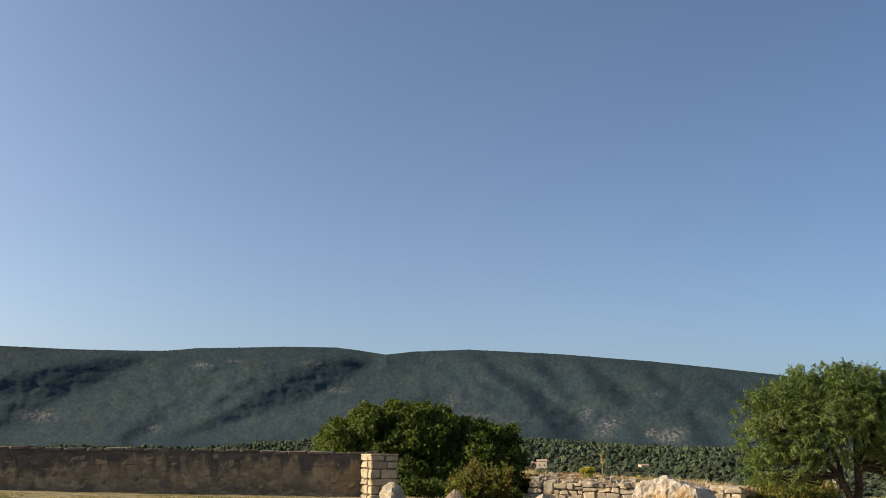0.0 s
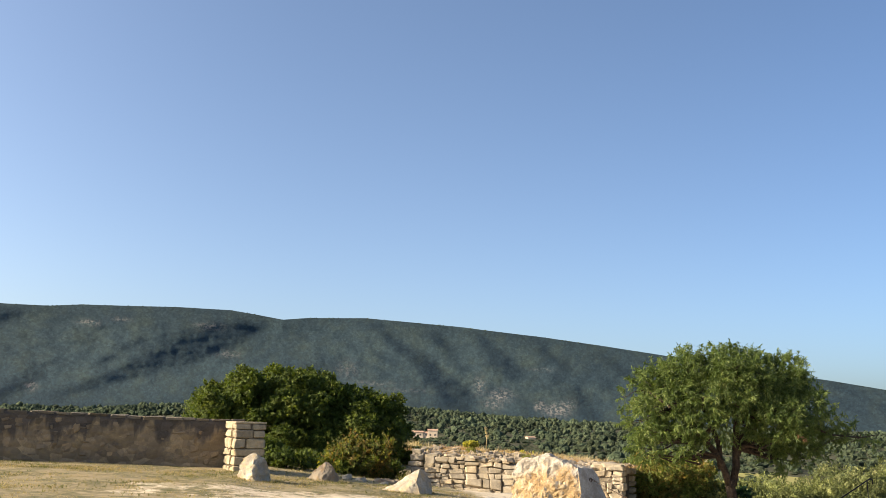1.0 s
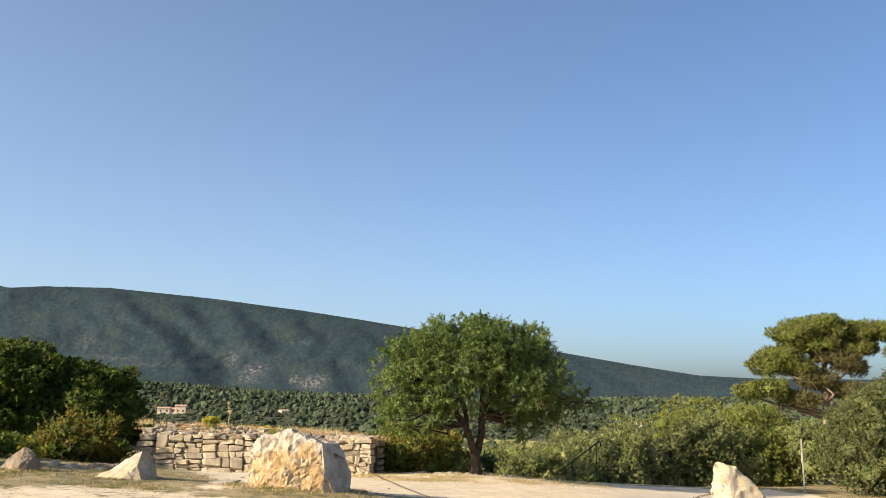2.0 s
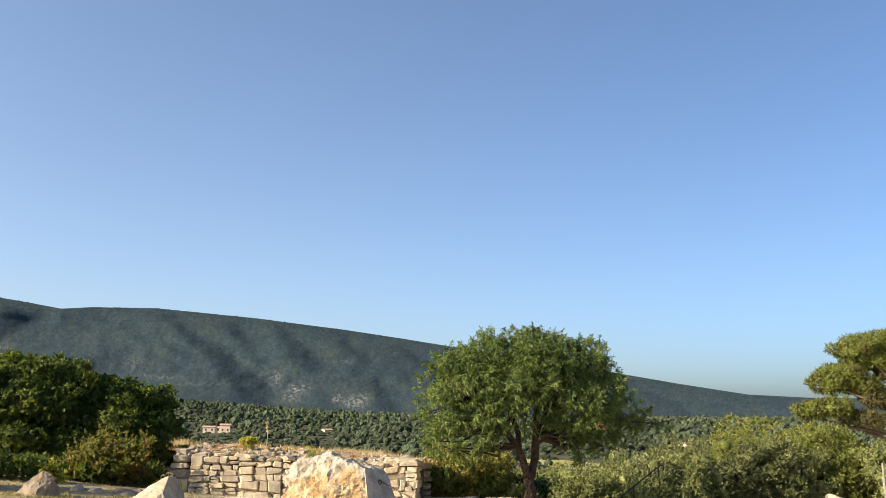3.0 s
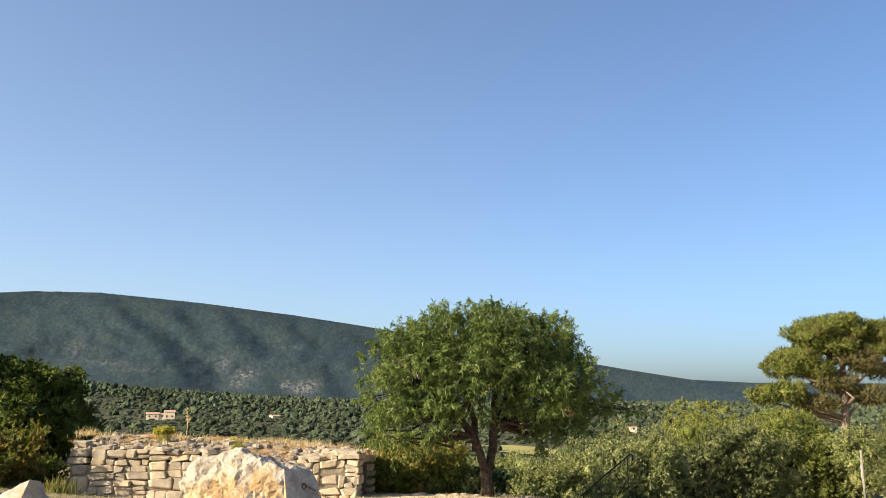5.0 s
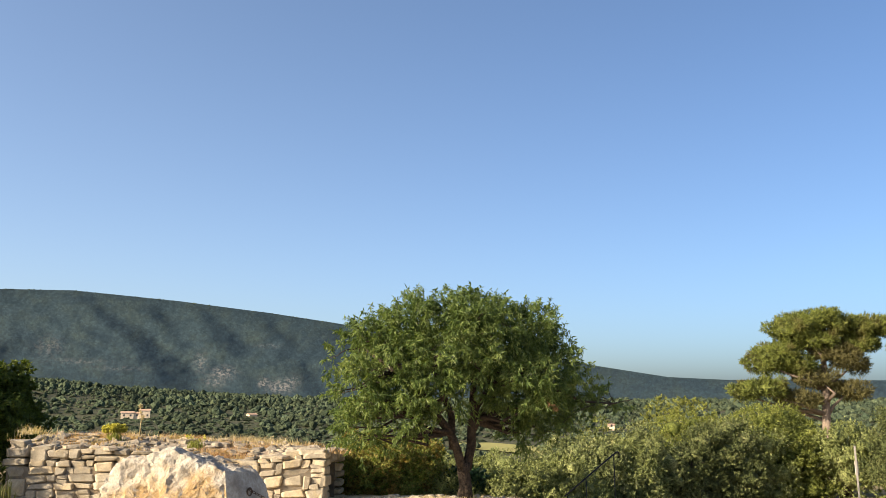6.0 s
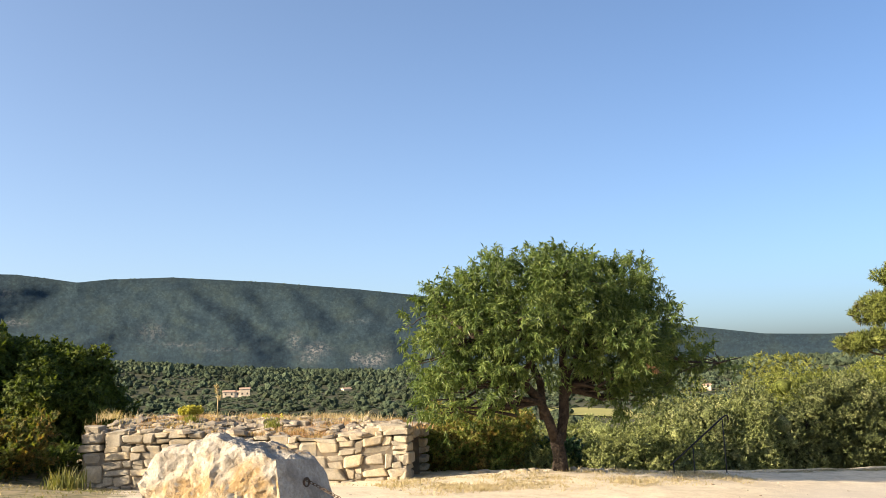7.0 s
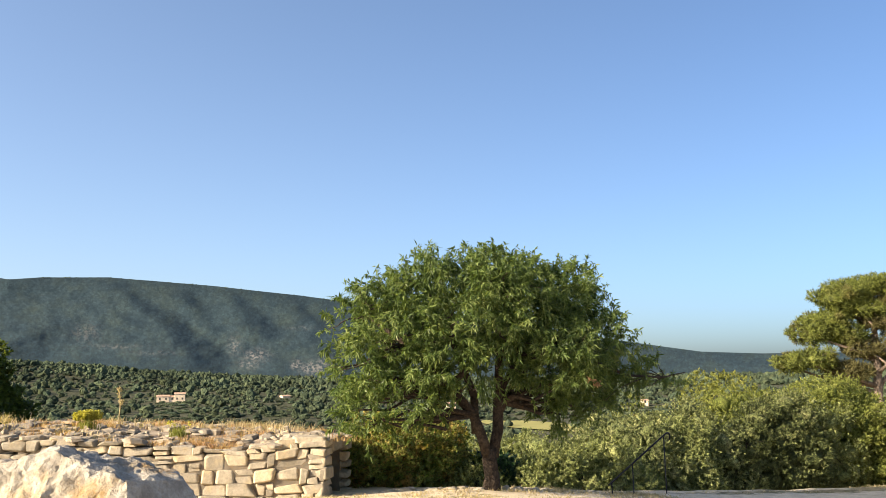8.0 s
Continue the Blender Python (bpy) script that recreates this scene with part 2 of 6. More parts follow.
def ground_material():
    """Gravel, dry turf and worn asphalt, laid out by the cover attribute (r turf, g asphalt, b woodland soil)."""
    n = Nodes("ground_cover", 0.95, 0.15)
    cover = n.t.nodes.new("ShaderNodeVertexColor")
    cover.layer_name = "cover"
    sep = n.t.nodes.new("ShaderNodeSeparateColor")
    n.link(cover.outputs["Color"], sep.inputs["Color"])
    big, mid, fine = n.noise(0.5, 5), n.noise(3.0, 5, 0.6), n.noise(30, 5, 0.7)
    peb = n.voronoi(28)
    gravel = n.mix(n.ramp(big, (0.35, 0.0), (0.65, 1.0)), (0.66, 0.545, 0.38), (0.75, 0.635, 0.45))
    gravel = n.mix(n.ramp(mid, (0.42, 0.0), (0.66, 0.75)), gravel, (0.51, 0.405, 0.28))
    gravel = n.mix(0.35, gravel, n.ramp(peb.outputs["Color"], (0.0, 0.55), (1.0, 1.15)), "MULTIPLY")
    turf = n.mix(n.ramp(n.noise(4, 6, 0.7), (0.4, 0.0), (0.56, 1.0)), (0.31, 0.24, 0.125), (0.12, 0.112, 0.048))
    turf = n.mix(n.ramp(n.noise(1.3, 4), (0.45, 0.0), (0.65, 0.7)), turf, (0.36, 0.28, 0.16))
    tar = n.mix(n.ramp(mid, (0.35, 0.0), (0.7, 1.0)), (0.4, 0.36, 0.31), (0.48, 0.43, 0.37))
    # woodland soil, darkened so that the gaps between trees look shaded
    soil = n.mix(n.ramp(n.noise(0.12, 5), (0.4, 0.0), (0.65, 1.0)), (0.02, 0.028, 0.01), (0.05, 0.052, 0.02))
    edge = n.math("ADD", sep.outputs["Red"], n.math("MULTIPLY", n.math("SUBTRACT", n.math("ADD", n.noise(4, 6, 0.75), n.noise(0.7, 4, 0.65)), 1.0), 1.5))
    c = n.mix(n.ramp(edge, (0.4, 0.0), (0.62, 1.0)), gravel, turf)
    c = n.mix(sep.outputs["Green"], c, tar)
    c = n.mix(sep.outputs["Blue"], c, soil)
    n.colour(n.mix(n.ramp(fine, (0.25, 0.7), (0.6, 1.0)), (0.3, 0.24, 0.17), c))
    n.bump(n.math("ADD", n.math("MULTIPLY", mid, 2.0), n.math("ADD", fine, n.math("MULTIPLY", peb.outputs["Distance"], 0.5))), 0.4, 0.02)
    return n.mat


def hill_material():
    """Oak scrub on a limestone slope, with pale bare rock where the ground is broken."""
    n = Nodes("scrub_hillside", 0.97, 0.05)
    lie = n.t.nodes.new("ShaderNodeAttribute")
    lie.attribute_name = "lie"
    slope = lie.outputs["Vector"]
    big, mid = n.noise(0.004, 5, 0.6), n.noise(0.018, 6, 0.7, slope)
    crowns, scrub = n.voronoi(0.24, "F1", slope), n.noise(0.12, 4, 0.7, slope)
    # scrub greens with the blue of distant haze mixed into the base colour
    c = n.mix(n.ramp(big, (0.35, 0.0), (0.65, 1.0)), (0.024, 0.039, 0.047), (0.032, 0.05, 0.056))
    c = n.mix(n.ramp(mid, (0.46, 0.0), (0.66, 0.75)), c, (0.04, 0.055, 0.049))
    tree = n.t.nodes.new("ShaderNodeSeparateColor")
    n.link(crowns.outputs["Color"], tree.inputs["Color"])
    c = n.mix(0.85, c, n.ramp(tree.outputs["Red"], (0.0, 0.78), (0.55, 0.97), (1.0, 1.24)), "MULTIPLY")
    c = n.mix(n.ramp(n.math("MULTIPLY", crowns.outputs["Distance"], 0.24), (0.42, 0.0), (0.75, 0.7)), c, (0.048, 0.052, 0.04))
    c = n.mix(0.8, c, n.ramp(scrub, (0.36, 0.82), (0.64, 1.18)), "MULTIPLY")
    bare = n.t.nodes.new("ShaderNodeVertexColor")
    bare.layer_name = "bare"
    sep = n.t.nodes.new("ShaderNodeSeparateColor")
    n.link(bare.outputs["Color"], sep.inputs["Color"])
    lots = n.math("MULTIPLY", sep.outputs["Red"], n.ramp(n.noise(0.11, 6, 0.75, slope), (0.48, 0.0), (0.55, 1.0)))
    c = n.mix(lots, c, n.mix(n.noise(0.09, 3), (0.14, 0.12, 0.1), (0.26, 0.24, 0.22)))
    n.colour(c)
    n.bump(n.math("ADD", n.math("MULTIPLY", scrub, 1.0), n.math("MULTIPLY", mid, 1.8)), 0.2, 3.0)
    return n.mat


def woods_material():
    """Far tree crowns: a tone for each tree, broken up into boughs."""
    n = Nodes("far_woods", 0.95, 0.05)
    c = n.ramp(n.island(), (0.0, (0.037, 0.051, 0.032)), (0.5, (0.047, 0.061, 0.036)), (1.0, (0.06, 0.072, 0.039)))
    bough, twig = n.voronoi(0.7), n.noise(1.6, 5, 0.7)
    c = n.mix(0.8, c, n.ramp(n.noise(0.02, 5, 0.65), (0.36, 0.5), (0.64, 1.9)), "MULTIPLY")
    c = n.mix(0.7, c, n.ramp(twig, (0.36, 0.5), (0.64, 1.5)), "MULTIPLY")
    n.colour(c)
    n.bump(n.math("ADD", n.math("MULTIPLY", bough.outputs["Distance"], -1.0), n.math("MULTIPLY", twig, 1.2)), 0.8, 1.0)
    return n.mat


GROUND = ground_material()
HILL = hill_material()
ALMOND = leaf_material("almond_leaf", (0.036, 0.06, 0.016), (0.086, 0.124, 0.034), (0.225, 0.265, 0.092), gloss=0.4, through_light=0.34, leafwise=0.6)
DRY_LEAF = leaf_material("withered_leaf", (0.2, 0.115, 0.055), (0.32, 0.2, 0.11), through_light=0.2)
FIG = leaf_material("broad_leaf", (0.04, 0.064, 0.011), (0.075, 0.105, 0.017), (0.15, 0.17, 0.032), through_light=0.25, fine=True)
OAK = leaf_material("holm_oak_leaf", (0.07, 0.083, 0.03), (0.13, 0.15, 0.054), (0.29, 0.29, 0.132), through_light=0.18, fine=True)
DARK_OAK = leaf_material("dark_oak_leaf", (0.044, 0.054, 0.019), (0.084, 0.1, 0.033), (0.2, 0.208, 0.083), through_light=0.15, fine=True)
BRIGHT = leaf_material("yellow_green_leaf", (0.088, 0.108, 0.022), (0.16, 0.18, 0.04), (0.28, 0.285, 0.085), through_light=0.32, fine=True)
OLIVE = leaf_material("grey_green_leaf", (0.098, 0.117, 0.04), (0.18, 0.203, 0.068), (0.33, 0.335, 0.142), through_light=0.2, fine=True)
RED_SHRUB = leaf_material("rusty_shrub_leaf", (0.085, 0.125, 0.024), (0.135, 0.175, 0.036), (0.2, 0.21, 0.055), (0.26, 0.16, 0.05), through_light=0.3, patch=1.6, patch_colour=(0.22, 0.13, 0.035), leafwise=0.7, fine=True)
SUMAC = leaf_material("sumac_leaf", (0.06, 0.085, 0.018), (0.1, 0.125, 0.028), (0.15, 0.145, 0.04), (0.2, 0.11, 0.04), through_light=0.35, patch=1.6, patch_colour=(0.28, 0.15, 0.04), leafwise=0.7, fine=True)
YELLOW = leaf_material("yellow_leaf", (0.224, 0.216, 0.024), (0.320, 0.288, 0.040), through_light=0.35)
IVY = leaf_material("dark_ivy_leaf", (0.018, 0.045, 0.015), (0.03, 0.065, 0.02), gloss=0.35, through_light=0.15, fine=True)
NEEDLE = leaf_material("pine_needle", (0.05, 0.058, 0.018), (0.085, 0.1, 0.024), (0.14, 0.16, 0.034), (0.23, 0.24, 0.06), gloss=0.6, through_light=0.25, patch=0.45, patch_colour=(0.11, 0.085, 0.034))
BROWN_NEEDLE = leaf_material("old_pine_needle", (0.065, 0.058, 0.024), (0.105, 0.094, 0.036), (0.16, 0.146, 0.056), gloss=0.7, through_light=0.25)
YOUNG_PINE = leaf_material("young_pine_needle", (0.085, 0.095, 0.02), (0.15, 0.16, 0.034), (0.25, 0.25, 0.065), gloss=0.6, through_light=0.25)
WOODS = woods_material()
STRAW = leaf_material("dry_grass", (0.32, 0.25, 0.14), (0.41, 0.33, 0.2), (0.49, 0.41, 0.27), gloss=0.7, through_light=0.3, leafwise=0.7)
TURF_STRAW = leaf_material("turf_straw", (0.22, 0.17, 0.085), (0.31, 0.245, 0.13), (0.41, 0.335, 0.19), gloss=0.7, through_light=0.3, leafwise=0.7)
TURF_GREEN = leaf_material("turf_green", (0.075, 0.088, 0.025), (0.13, 0.132, 0.042), (0.24, 0.2, 0.085), gloss=0.7, through_light=0.3, leafwise=0.7)
GREEN_GRASS = leaf_material("green_grass", (0.12, 0.15, 0.03), (0.2, 0.21, 0.05), (0.34, 0.28, 0.1), gloss=0.7, through_light=0.3, leafwise=0.7)
ALMOND_BARK = bark_material("almond_bark", (0.024, 0.018, 0.014), (0.07, 0.052, 0.038))
PINE_BARK = bark_material("pine_bark", (0.12, 0.09, 0.068), (0.27, 0.21, 0.165))
IRON = plain("rusty_iron", (0.11, 0.075, 0.05), 0.75, 0.6, 0.4, 30)
BLACK_IRON = plain("black_iron", (0.02, 0.02, 0.022), 0.5, 0.7)


# ---------------------------------------------------------------- ground, one sheet to the horizon
def terrace(x, y):
    """The terrace: it falls gently to the east, dips round the ruin, rises a little under the almond tree."""
    x, y = np.asarray(x, float), np.asarray(y, float)
    xs = np.maximum(x, -1.4)
    z = 0.3 * smooth(2, 12, y) - 0.08 * np.minimum(xs, 22) - 0.045 * np.maximum(xs - 22, 0)
    z = z - 0.5 * np.exp(-((x - 4) / 4.5) ** 2 - ((y - 28) / 3.5) ** 2)
    z = z + 0.025 * np.clip(-1.4 - x, 0, 16) * smooth(8, 14, y)
    z = z + 0.13 * np.exp(-((x - 4.6) / 1.6) ** 2 - ((y - 17.9) / 1.0) ** 2)
    return z + 0.12 * np.exp(-((x - 12) / 2.5) ** 2 - ((y - 25) / 2.0) ** 2)


def brink(x):
    """The line, by x, past which the terrace drops to the valley."""
    return np.interp(x, (-60, -12, -2, 3, 9, 10.5, 12, 14.5, 17, 20, 22.5, 25, 29, 40, 90), (24, 25, 37, 34, 29, 26.2, 25.9, 26.0, 26.5, 27.0, 27.4, 27.5, 28.4, 38, 80))


def valley(r):
    return np.interp(r, (0, 40, 90, 150, 280, 600, 1100, 1700, 5000), (-4, -7, -12, -14, -13.5, -7, 7, 14, 14))


def knoll(x, y):
    """The wooded rise at the mountain's foot, highest a little west of north."""
    h = np.interp(np.degrees(np.arctan2(x, y)), (-30, -16, -11.7, -9.4, -4.4, 0, 5, 11, 16, 24), (0, 0, 7, 11, 27, 22, 14, 7, 2, 0))
    r = np.hypot(x, y)
    return h * smooth(540, 900, r) * (1 - 0.6 * smooth(960, 1300, r))


def ground_z(x, y):
    x, y = np.asarray(x, float), np.asarray(y, float)
    t = terrace(np.clip(x, -40, 60), np.clip(y, -20, 45))
    past = y - brink(x)
    low = valley(np.hypot(x, y)) + knoll(x, y)
    drop = np.maximum(t - 0.42 * np.maximum(past, 0) * smooth(0, 2.0, past), low)
    side = smooth(60, 200, np.hypot(x, y))
    return np.where(past > 0, drop, t) * (1 - side) + low * side


def lumps(x, y, scale, seed=0.0):
    """Slow random lumps between about -1 and 1."""
    return np.array([noise.noise((a * scale, b * scale, seed)) for a, b in zip(np.ravel(x), np.ravel(y))]).reshape(np.shape(x))


def turf_cover(x, y):
    """How grassy the terrace is: turf by the wall and the boulders, gravel on the drive."""
    near_wall = ((0.58 - 0.26 * smooth(-2, 0.5, x)) * smooth(10.5, 13.0, y - 0.1 * x) + (0.42 + 0.26 * smooth(-2, 0.5, x)) * smooth(16.4, 18.6, y - 0.1 * x)) * (1 - smooth(2.2, 4.5, x))
    strip = np.minimum(1, 1.3 * np.exp(-((x - 4.4) / 1.7) ** 2 - ((y - 17.2) / 0.95) ** 2))
    strip = np.maximum(strip, 0.8 * np.exp(-((x - 6.6) / 1.2) ** 2 - ((y - 18.0) / 0.45) ** 2))
    left = (1 - smooth(-3.5, -1.0, x)) * smooth(8.5, 11.5, y) * 0.95
    brow = np.exp(-((y - np.interp(x, (7, 9, 12, 14, 18), (23.9, 24.0, 24.3, 25.0, 26.6))) / np.interp(x, (8, 13, 15), (1.6, 1.5, 0.8))) ** 4) * smooth(7.0, 8.8, x) * (1 - smooth(14, 18, x)) * 0.36
    ruin = np.exp(-((x - 5) / 4.5) ** 2 - ((y - 25.2) / 1.5) ** 2) * 0.55
    verge = np.exp(-((y - brink(x) + 0.3) / 0.45) ** 2) * smooth(15, 18, x) * 0.8
    lawn = smooth(23.5, 26, x) * smooth(20, 24, y)
    return np.clip(np.maximum.reduce([near_wall, strip, left, brow, ruin, verge, lawn]), 0, 1)


def ground():
    def axis(lo, hi, step, reach):
        mid = np.arange(lo, hi, step)
        up = hi + step * np.cumsum(1.16 ** np.arange(1, 60))
        dn = lo - step * np.cumsum(1.16 ** np.arange(1, 60))
        return np.concatenate([dn[dn > -reach][::-1], mid, up[up < reach], ])
    xs, ys = axis(-13, 22, 0.2, 4800), axis(8, 30, 0.2, 4800)
    X, Y = np.meshgrid(xs, ys)
    Z = ground_z(X, Y)
    near = np.exp(-(np.hypot(X - 4, Y - 18) / 30) ** 4)
    Z = Z + near * (0.03 * lumps(X, Y, 0.7) + 0.014 * lumps(X, Y, 2.9, 7.0))
    nx, ny = len(xs), len(ys)
    i = np.arange(nx * ny).reshape(ny, nx)
    faces = np.stack([i[:-1, :-1], i[:-1, 1:], i[1:, 1:], i[1:, :-1]], -1).reshape(-1, 4)
    me = mesh_np("ground", np.stack([X, Y, Z], -1).reshape(-1, 3), faces)
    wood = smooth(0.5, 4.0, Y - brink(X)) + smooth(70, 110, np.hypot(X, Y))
    tar = smooth(0.0, 2.0, X - 0.9 * (Y - 20) - 11.5) * smooth(9, 12, X) * (1 - smooth(-4.5, -2.0, Y - brink(X))) * 0.6 * (1 - smooth(21.5, 24.5, X))
    cover = np.stack([turf_cover(X, Y), np.clip(tar, 0, 1), np.clip(wood, 0, 1), np.ones_like(X)], -1)
    att = me.color_attributes.new("cover", "FLOAT_COLOR", "POINT")
    att.data.foreach_set("color", cover.astype(np.float32).ravel())
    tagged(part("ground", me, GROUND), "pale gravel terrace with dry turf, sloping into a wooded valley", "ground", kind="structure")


ground()

# ---------------------------------------------------------------- the mountain
CREST_AZ = (-90, -60, -40, -29.8, -24.6, -21.4, -19.1, -17.2, -11.2, -7.7, -6.0, -4.1, -2.3, 1.7, 5.1, 8.5, 14.4, 18.5, 22, 33, 37.7, 42.2, 46, 60, 90)
CREST_EL = (4.0, 5.5, 6.3, 6.5, 6.55, 6.64, 6.73, 6.98, 7.29, 7.32, 7.13, 6.87, 7.09, 7.26, 7.08, 6.87, 6.28, 5.74, 5.22, 3.5, 2.65, 1.9, 1.68, 1.5, 1.2)
# how deep each gully is cut, and its line: (azimuth, elevation, width of the shaded flank in degrees) from the top down
CUT = (0.8, 0.95, 0.95, 0.85, 0.9, 0.75, 1.2, 1.15, 1.05, 1.0, 1.0, 1.0, 1.0, 1.0, 1.0)
GULLIES = [
    ((-20.6, 6.1, 2.4), (-23.6, 4.2, 6.0), (-25.2, 3.4, 6.5), (-26.7, 2.1, 5.0), (-28.2, 0.9, 3.4)),
    ((-18.4, 5.8, 1.4), (-20.0, 4.5, 3.2), (-21.5, 3.75, 3.6), (-22.8, 2.9, 3.2), (-24.6, 1.8, 2.2)),
    ((-15.8, 5.4, 1.0), (-17.7, 3.9, 2.5), (-18.9, 2.4, 3.0), (-19.5, 1.5, 2.2), (-20.5, 0.8, 1.2)),
    ((-4.3, 7.0, 2.2), (-5.5, 6.0, 4.2), (-6.8, 5.0, 5.4), (-7.9, 4.3, 6.0), (-10.7, 3.3, 5.0), (-13.7, 2.3, 3.8), (-17.3, 1.1, 2.4)),
    ((-12.9, 4.9, 0.8), (-15.3, 3.4, 1.9), (-17.0, 2.3, 1.6)),
    ((-2.6, 6.3, 0.3), (-1.0, 5.4, 1.5), (-0.4, 4.4, 2.8), (-0.8, 3.2, 3.3), (-1.5, 1.8, 2.6)),
    ((2.9, 6.7, 0.4), (4.25, 5.7, 0.9), (6.2, 4.7, 1.2), (8.1, 3.3, 2.0), (9.5, 2.3, 2.6), (9.7, 0.9, 2.4)),
    ((7.1, 6.4, 0.4), (7.7, 5.7, 0.9), (8.3, 4.7, 0.9), (8.6, 3.9, 0.3)),
    ((10.3, 6.4, 0.4), (11.1, 5.6, 0.9), (12.1, 4.6, 1.3), (12.9, 3.7, 1.2), (12.6, 3.0, 0.4)),
    ((14.6, 5.6, 0.4), (15.7, 4.7, 0.8), (16.6, 4.1, 0.4)),
    ((12.3, 2.9, 0.4), (13.3, 2.0, 1.3), (13.9, 0.8, 1.5)),
    ((17.0, 2.6, 0.4), (17.9, 1.8, 1.2), (18.7, 0.6, 1.3)),
    ((19.0, 5.0, 0.4), (22.0, 3.0, 1.2), (23.0, 0.6, 1.2)),
    ((27.0, 3.8, 0.4), (30.0, 2.0, 1.1), (31.0, 0.3, 1.1)),
    ((34.0, 2.9, 0.4), (38.0, 1.2, 1.0), (39.0, -0.2, 1.0)),
]


def mountain():
    az = np.concatenate([np.arange(-90, -34, 1.0), np.arange(-34, 50, 0.13), np.arange(50, 91, 1.0)])
    v = np.linspace(0, 1, 76) ** 0.9
    A, V = np.meshgrid(az, v)
    crest = np.interp(A, CREST_AZ, CREST_EL)
    foot = np.interp(A, (-90, -30, 0, 16, 30, 40, 90), (0.2, 0.2, 0.5, 0.2, -0.2, -0.7, -0.7))
    E = foot + (crest - foot) * V
    broad = sum(np.interp(A + o, CREST_AZ, CREST_EL) for o in np.linspace(-5, 5, 21)) / 21
    D = 1150 + np.interp(A, (-30, 20, 45), (1250, 1450, 1500)) * np.clip((E - foot) / (broad - foot), 0, 1.2) ** 1.15
    wiggle = 0.35 * lumps(A, E * 3, 0.55, 21.0) + 0.15 * lumps(A, E * 3, 1.5, 23.0) + 0.06 * lumps(A, E * 3, 4.0, 25.0)
    cleft = np.zeros_like(A)
    for cut, line in zip(CUT, GULLIES):
        a, e, w = (np.array(c) for c in zip(*line))
        order = np.argsort(e)
        mid, wide = np.interp(E, e[order], a[order]), np.interp(E, e[order], w[order])
        fade = smooth(e.min() - 0.8, e.min() + 0.3, E) * (1 - smooth(e.max(), e.max() + 0.5, E)) * np.clip((1 - V) * 6, 0, 1)
        q = A - mid + wiggle * np.minimum(1.0, wide)
        fall = np.clip(1 + q / (1.2 * wide), 0, 1)
        fall = np.where(fall < 0.24, fall * fall / 0.48, fall - 0.12) / 0.88
        flank = np.where(q < 0, fall, np.clip(1 - q / (1.9 * wide + 0.5), 0, 1))
        cleft = np.maximum(cleft, cut * (32 * wide + 20) * fade * flank)
    for turn in range(9):
        cleft[:, 1:-1] = (cleft[:, :-2] + 2 * cleft[:, 1:-1] + cleft[:, 2:]) / 4
        if turn < 3:
            cleft[1:-1] = (cleft[:-2] + 2 * cleft[1:-1] + cleft[2:]) / 4
    D += cleft
    rough = lumps(A, E * 2, 0.9, 3.0) * 16 + lumps(A, E * 2.4, 2.6, 5.0) * 6
    D += rough * np.clip(4 * V * (1.02 - V), 0, 1)
    ra, re = np.radians(A), np.radians(E)
    P = np.stack([D * np.sin(ra), D * np.cos(ra), 1.5 + D * np.tan(re)], -1)
    back = P[-1].copy()
    back[:, :2] *= 1.25
    back[:, 2] *= 0.9
    P = np.concatenate([P, back[None]], 0)
    ny, nx = P.shape[:2]
    i = np.arange(nx * ny).reshape(ny, nx)
    faces = np.stack([i[:-1, :-1], i[:-1, 1:], i[1:, 1:], i[1:, :-1]], -1).reshape(-1, 4)
    me = mesh_np("mountain", P.reshape(-1, 3), faces)
    lie = np.zeros((ny, nx, 3))
    lie[:-1, :, 0], lie[:-1, :, 1] = ra * 2000, re * 2300
    lie[-1] = lie[-2]
    me.attributes.new("lie", "FLOAT_VECTOR", "POINT").data.foreach_set("vector", lie.astype(np.float32).ravel())
    bare = np.zeros((ny, nx))
    for a, e, wa, we, s in ((11.5, 2.1, 0.7, 0.35, 0.95), (11.0, 1.5, 0.7, 0.3, 0.6), (14.25, 1.45, 0.28, 0.24, 1.9), (15.4, 1.2, 0.8, 0.4, 1.0), (16.2, 1.6, 0.5, 0.3, 0.7), (10.0, 2.8, 0.4, 0.6, 0.45), (0.6, 3.6, 0.7, 0.5, 0.35),
                            (-26.4, 2.3, 0.9, 0.35, 0.7), (-19.5, 1.6, 0.3, 0.25, 0.9), (-7.6, 4.3, 0.7, 0.2, 0.6), (-16.6, 5.85, 0.6, 0.16, 0.7), (-14.7, 6.2, 0.5, 0.14, 0.5), (-9.0, 6.1, 0.9, 0.25, 0.6), (2.4, 2.7, 1.6, 0.14, 0.35), (5.0, 2.3, 1.5, 0.12, 0.35), (14.5, 4.0, 0.8, 0.12, 0.3)):
        bare[:-1] = np.maximum(bare[:-1], s * np.exp(-((A - a) / wa) ** 2 - ((E - e) / we) ** 2))
    bare = np.clip(bare, 0, 1)
    col = np.stack([bare, bare, bare, np.ones_like(bare)], -1)
    att = me.color_attributes.new("bare", "FLOAT_COLOR", "POINT")
    att.data.foreach_set("color", col.astype(np.float32).ravel())
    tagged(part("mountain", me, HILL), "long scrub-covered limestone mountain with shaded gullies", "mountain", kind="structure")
    return P[-2]


CREST = mountain()


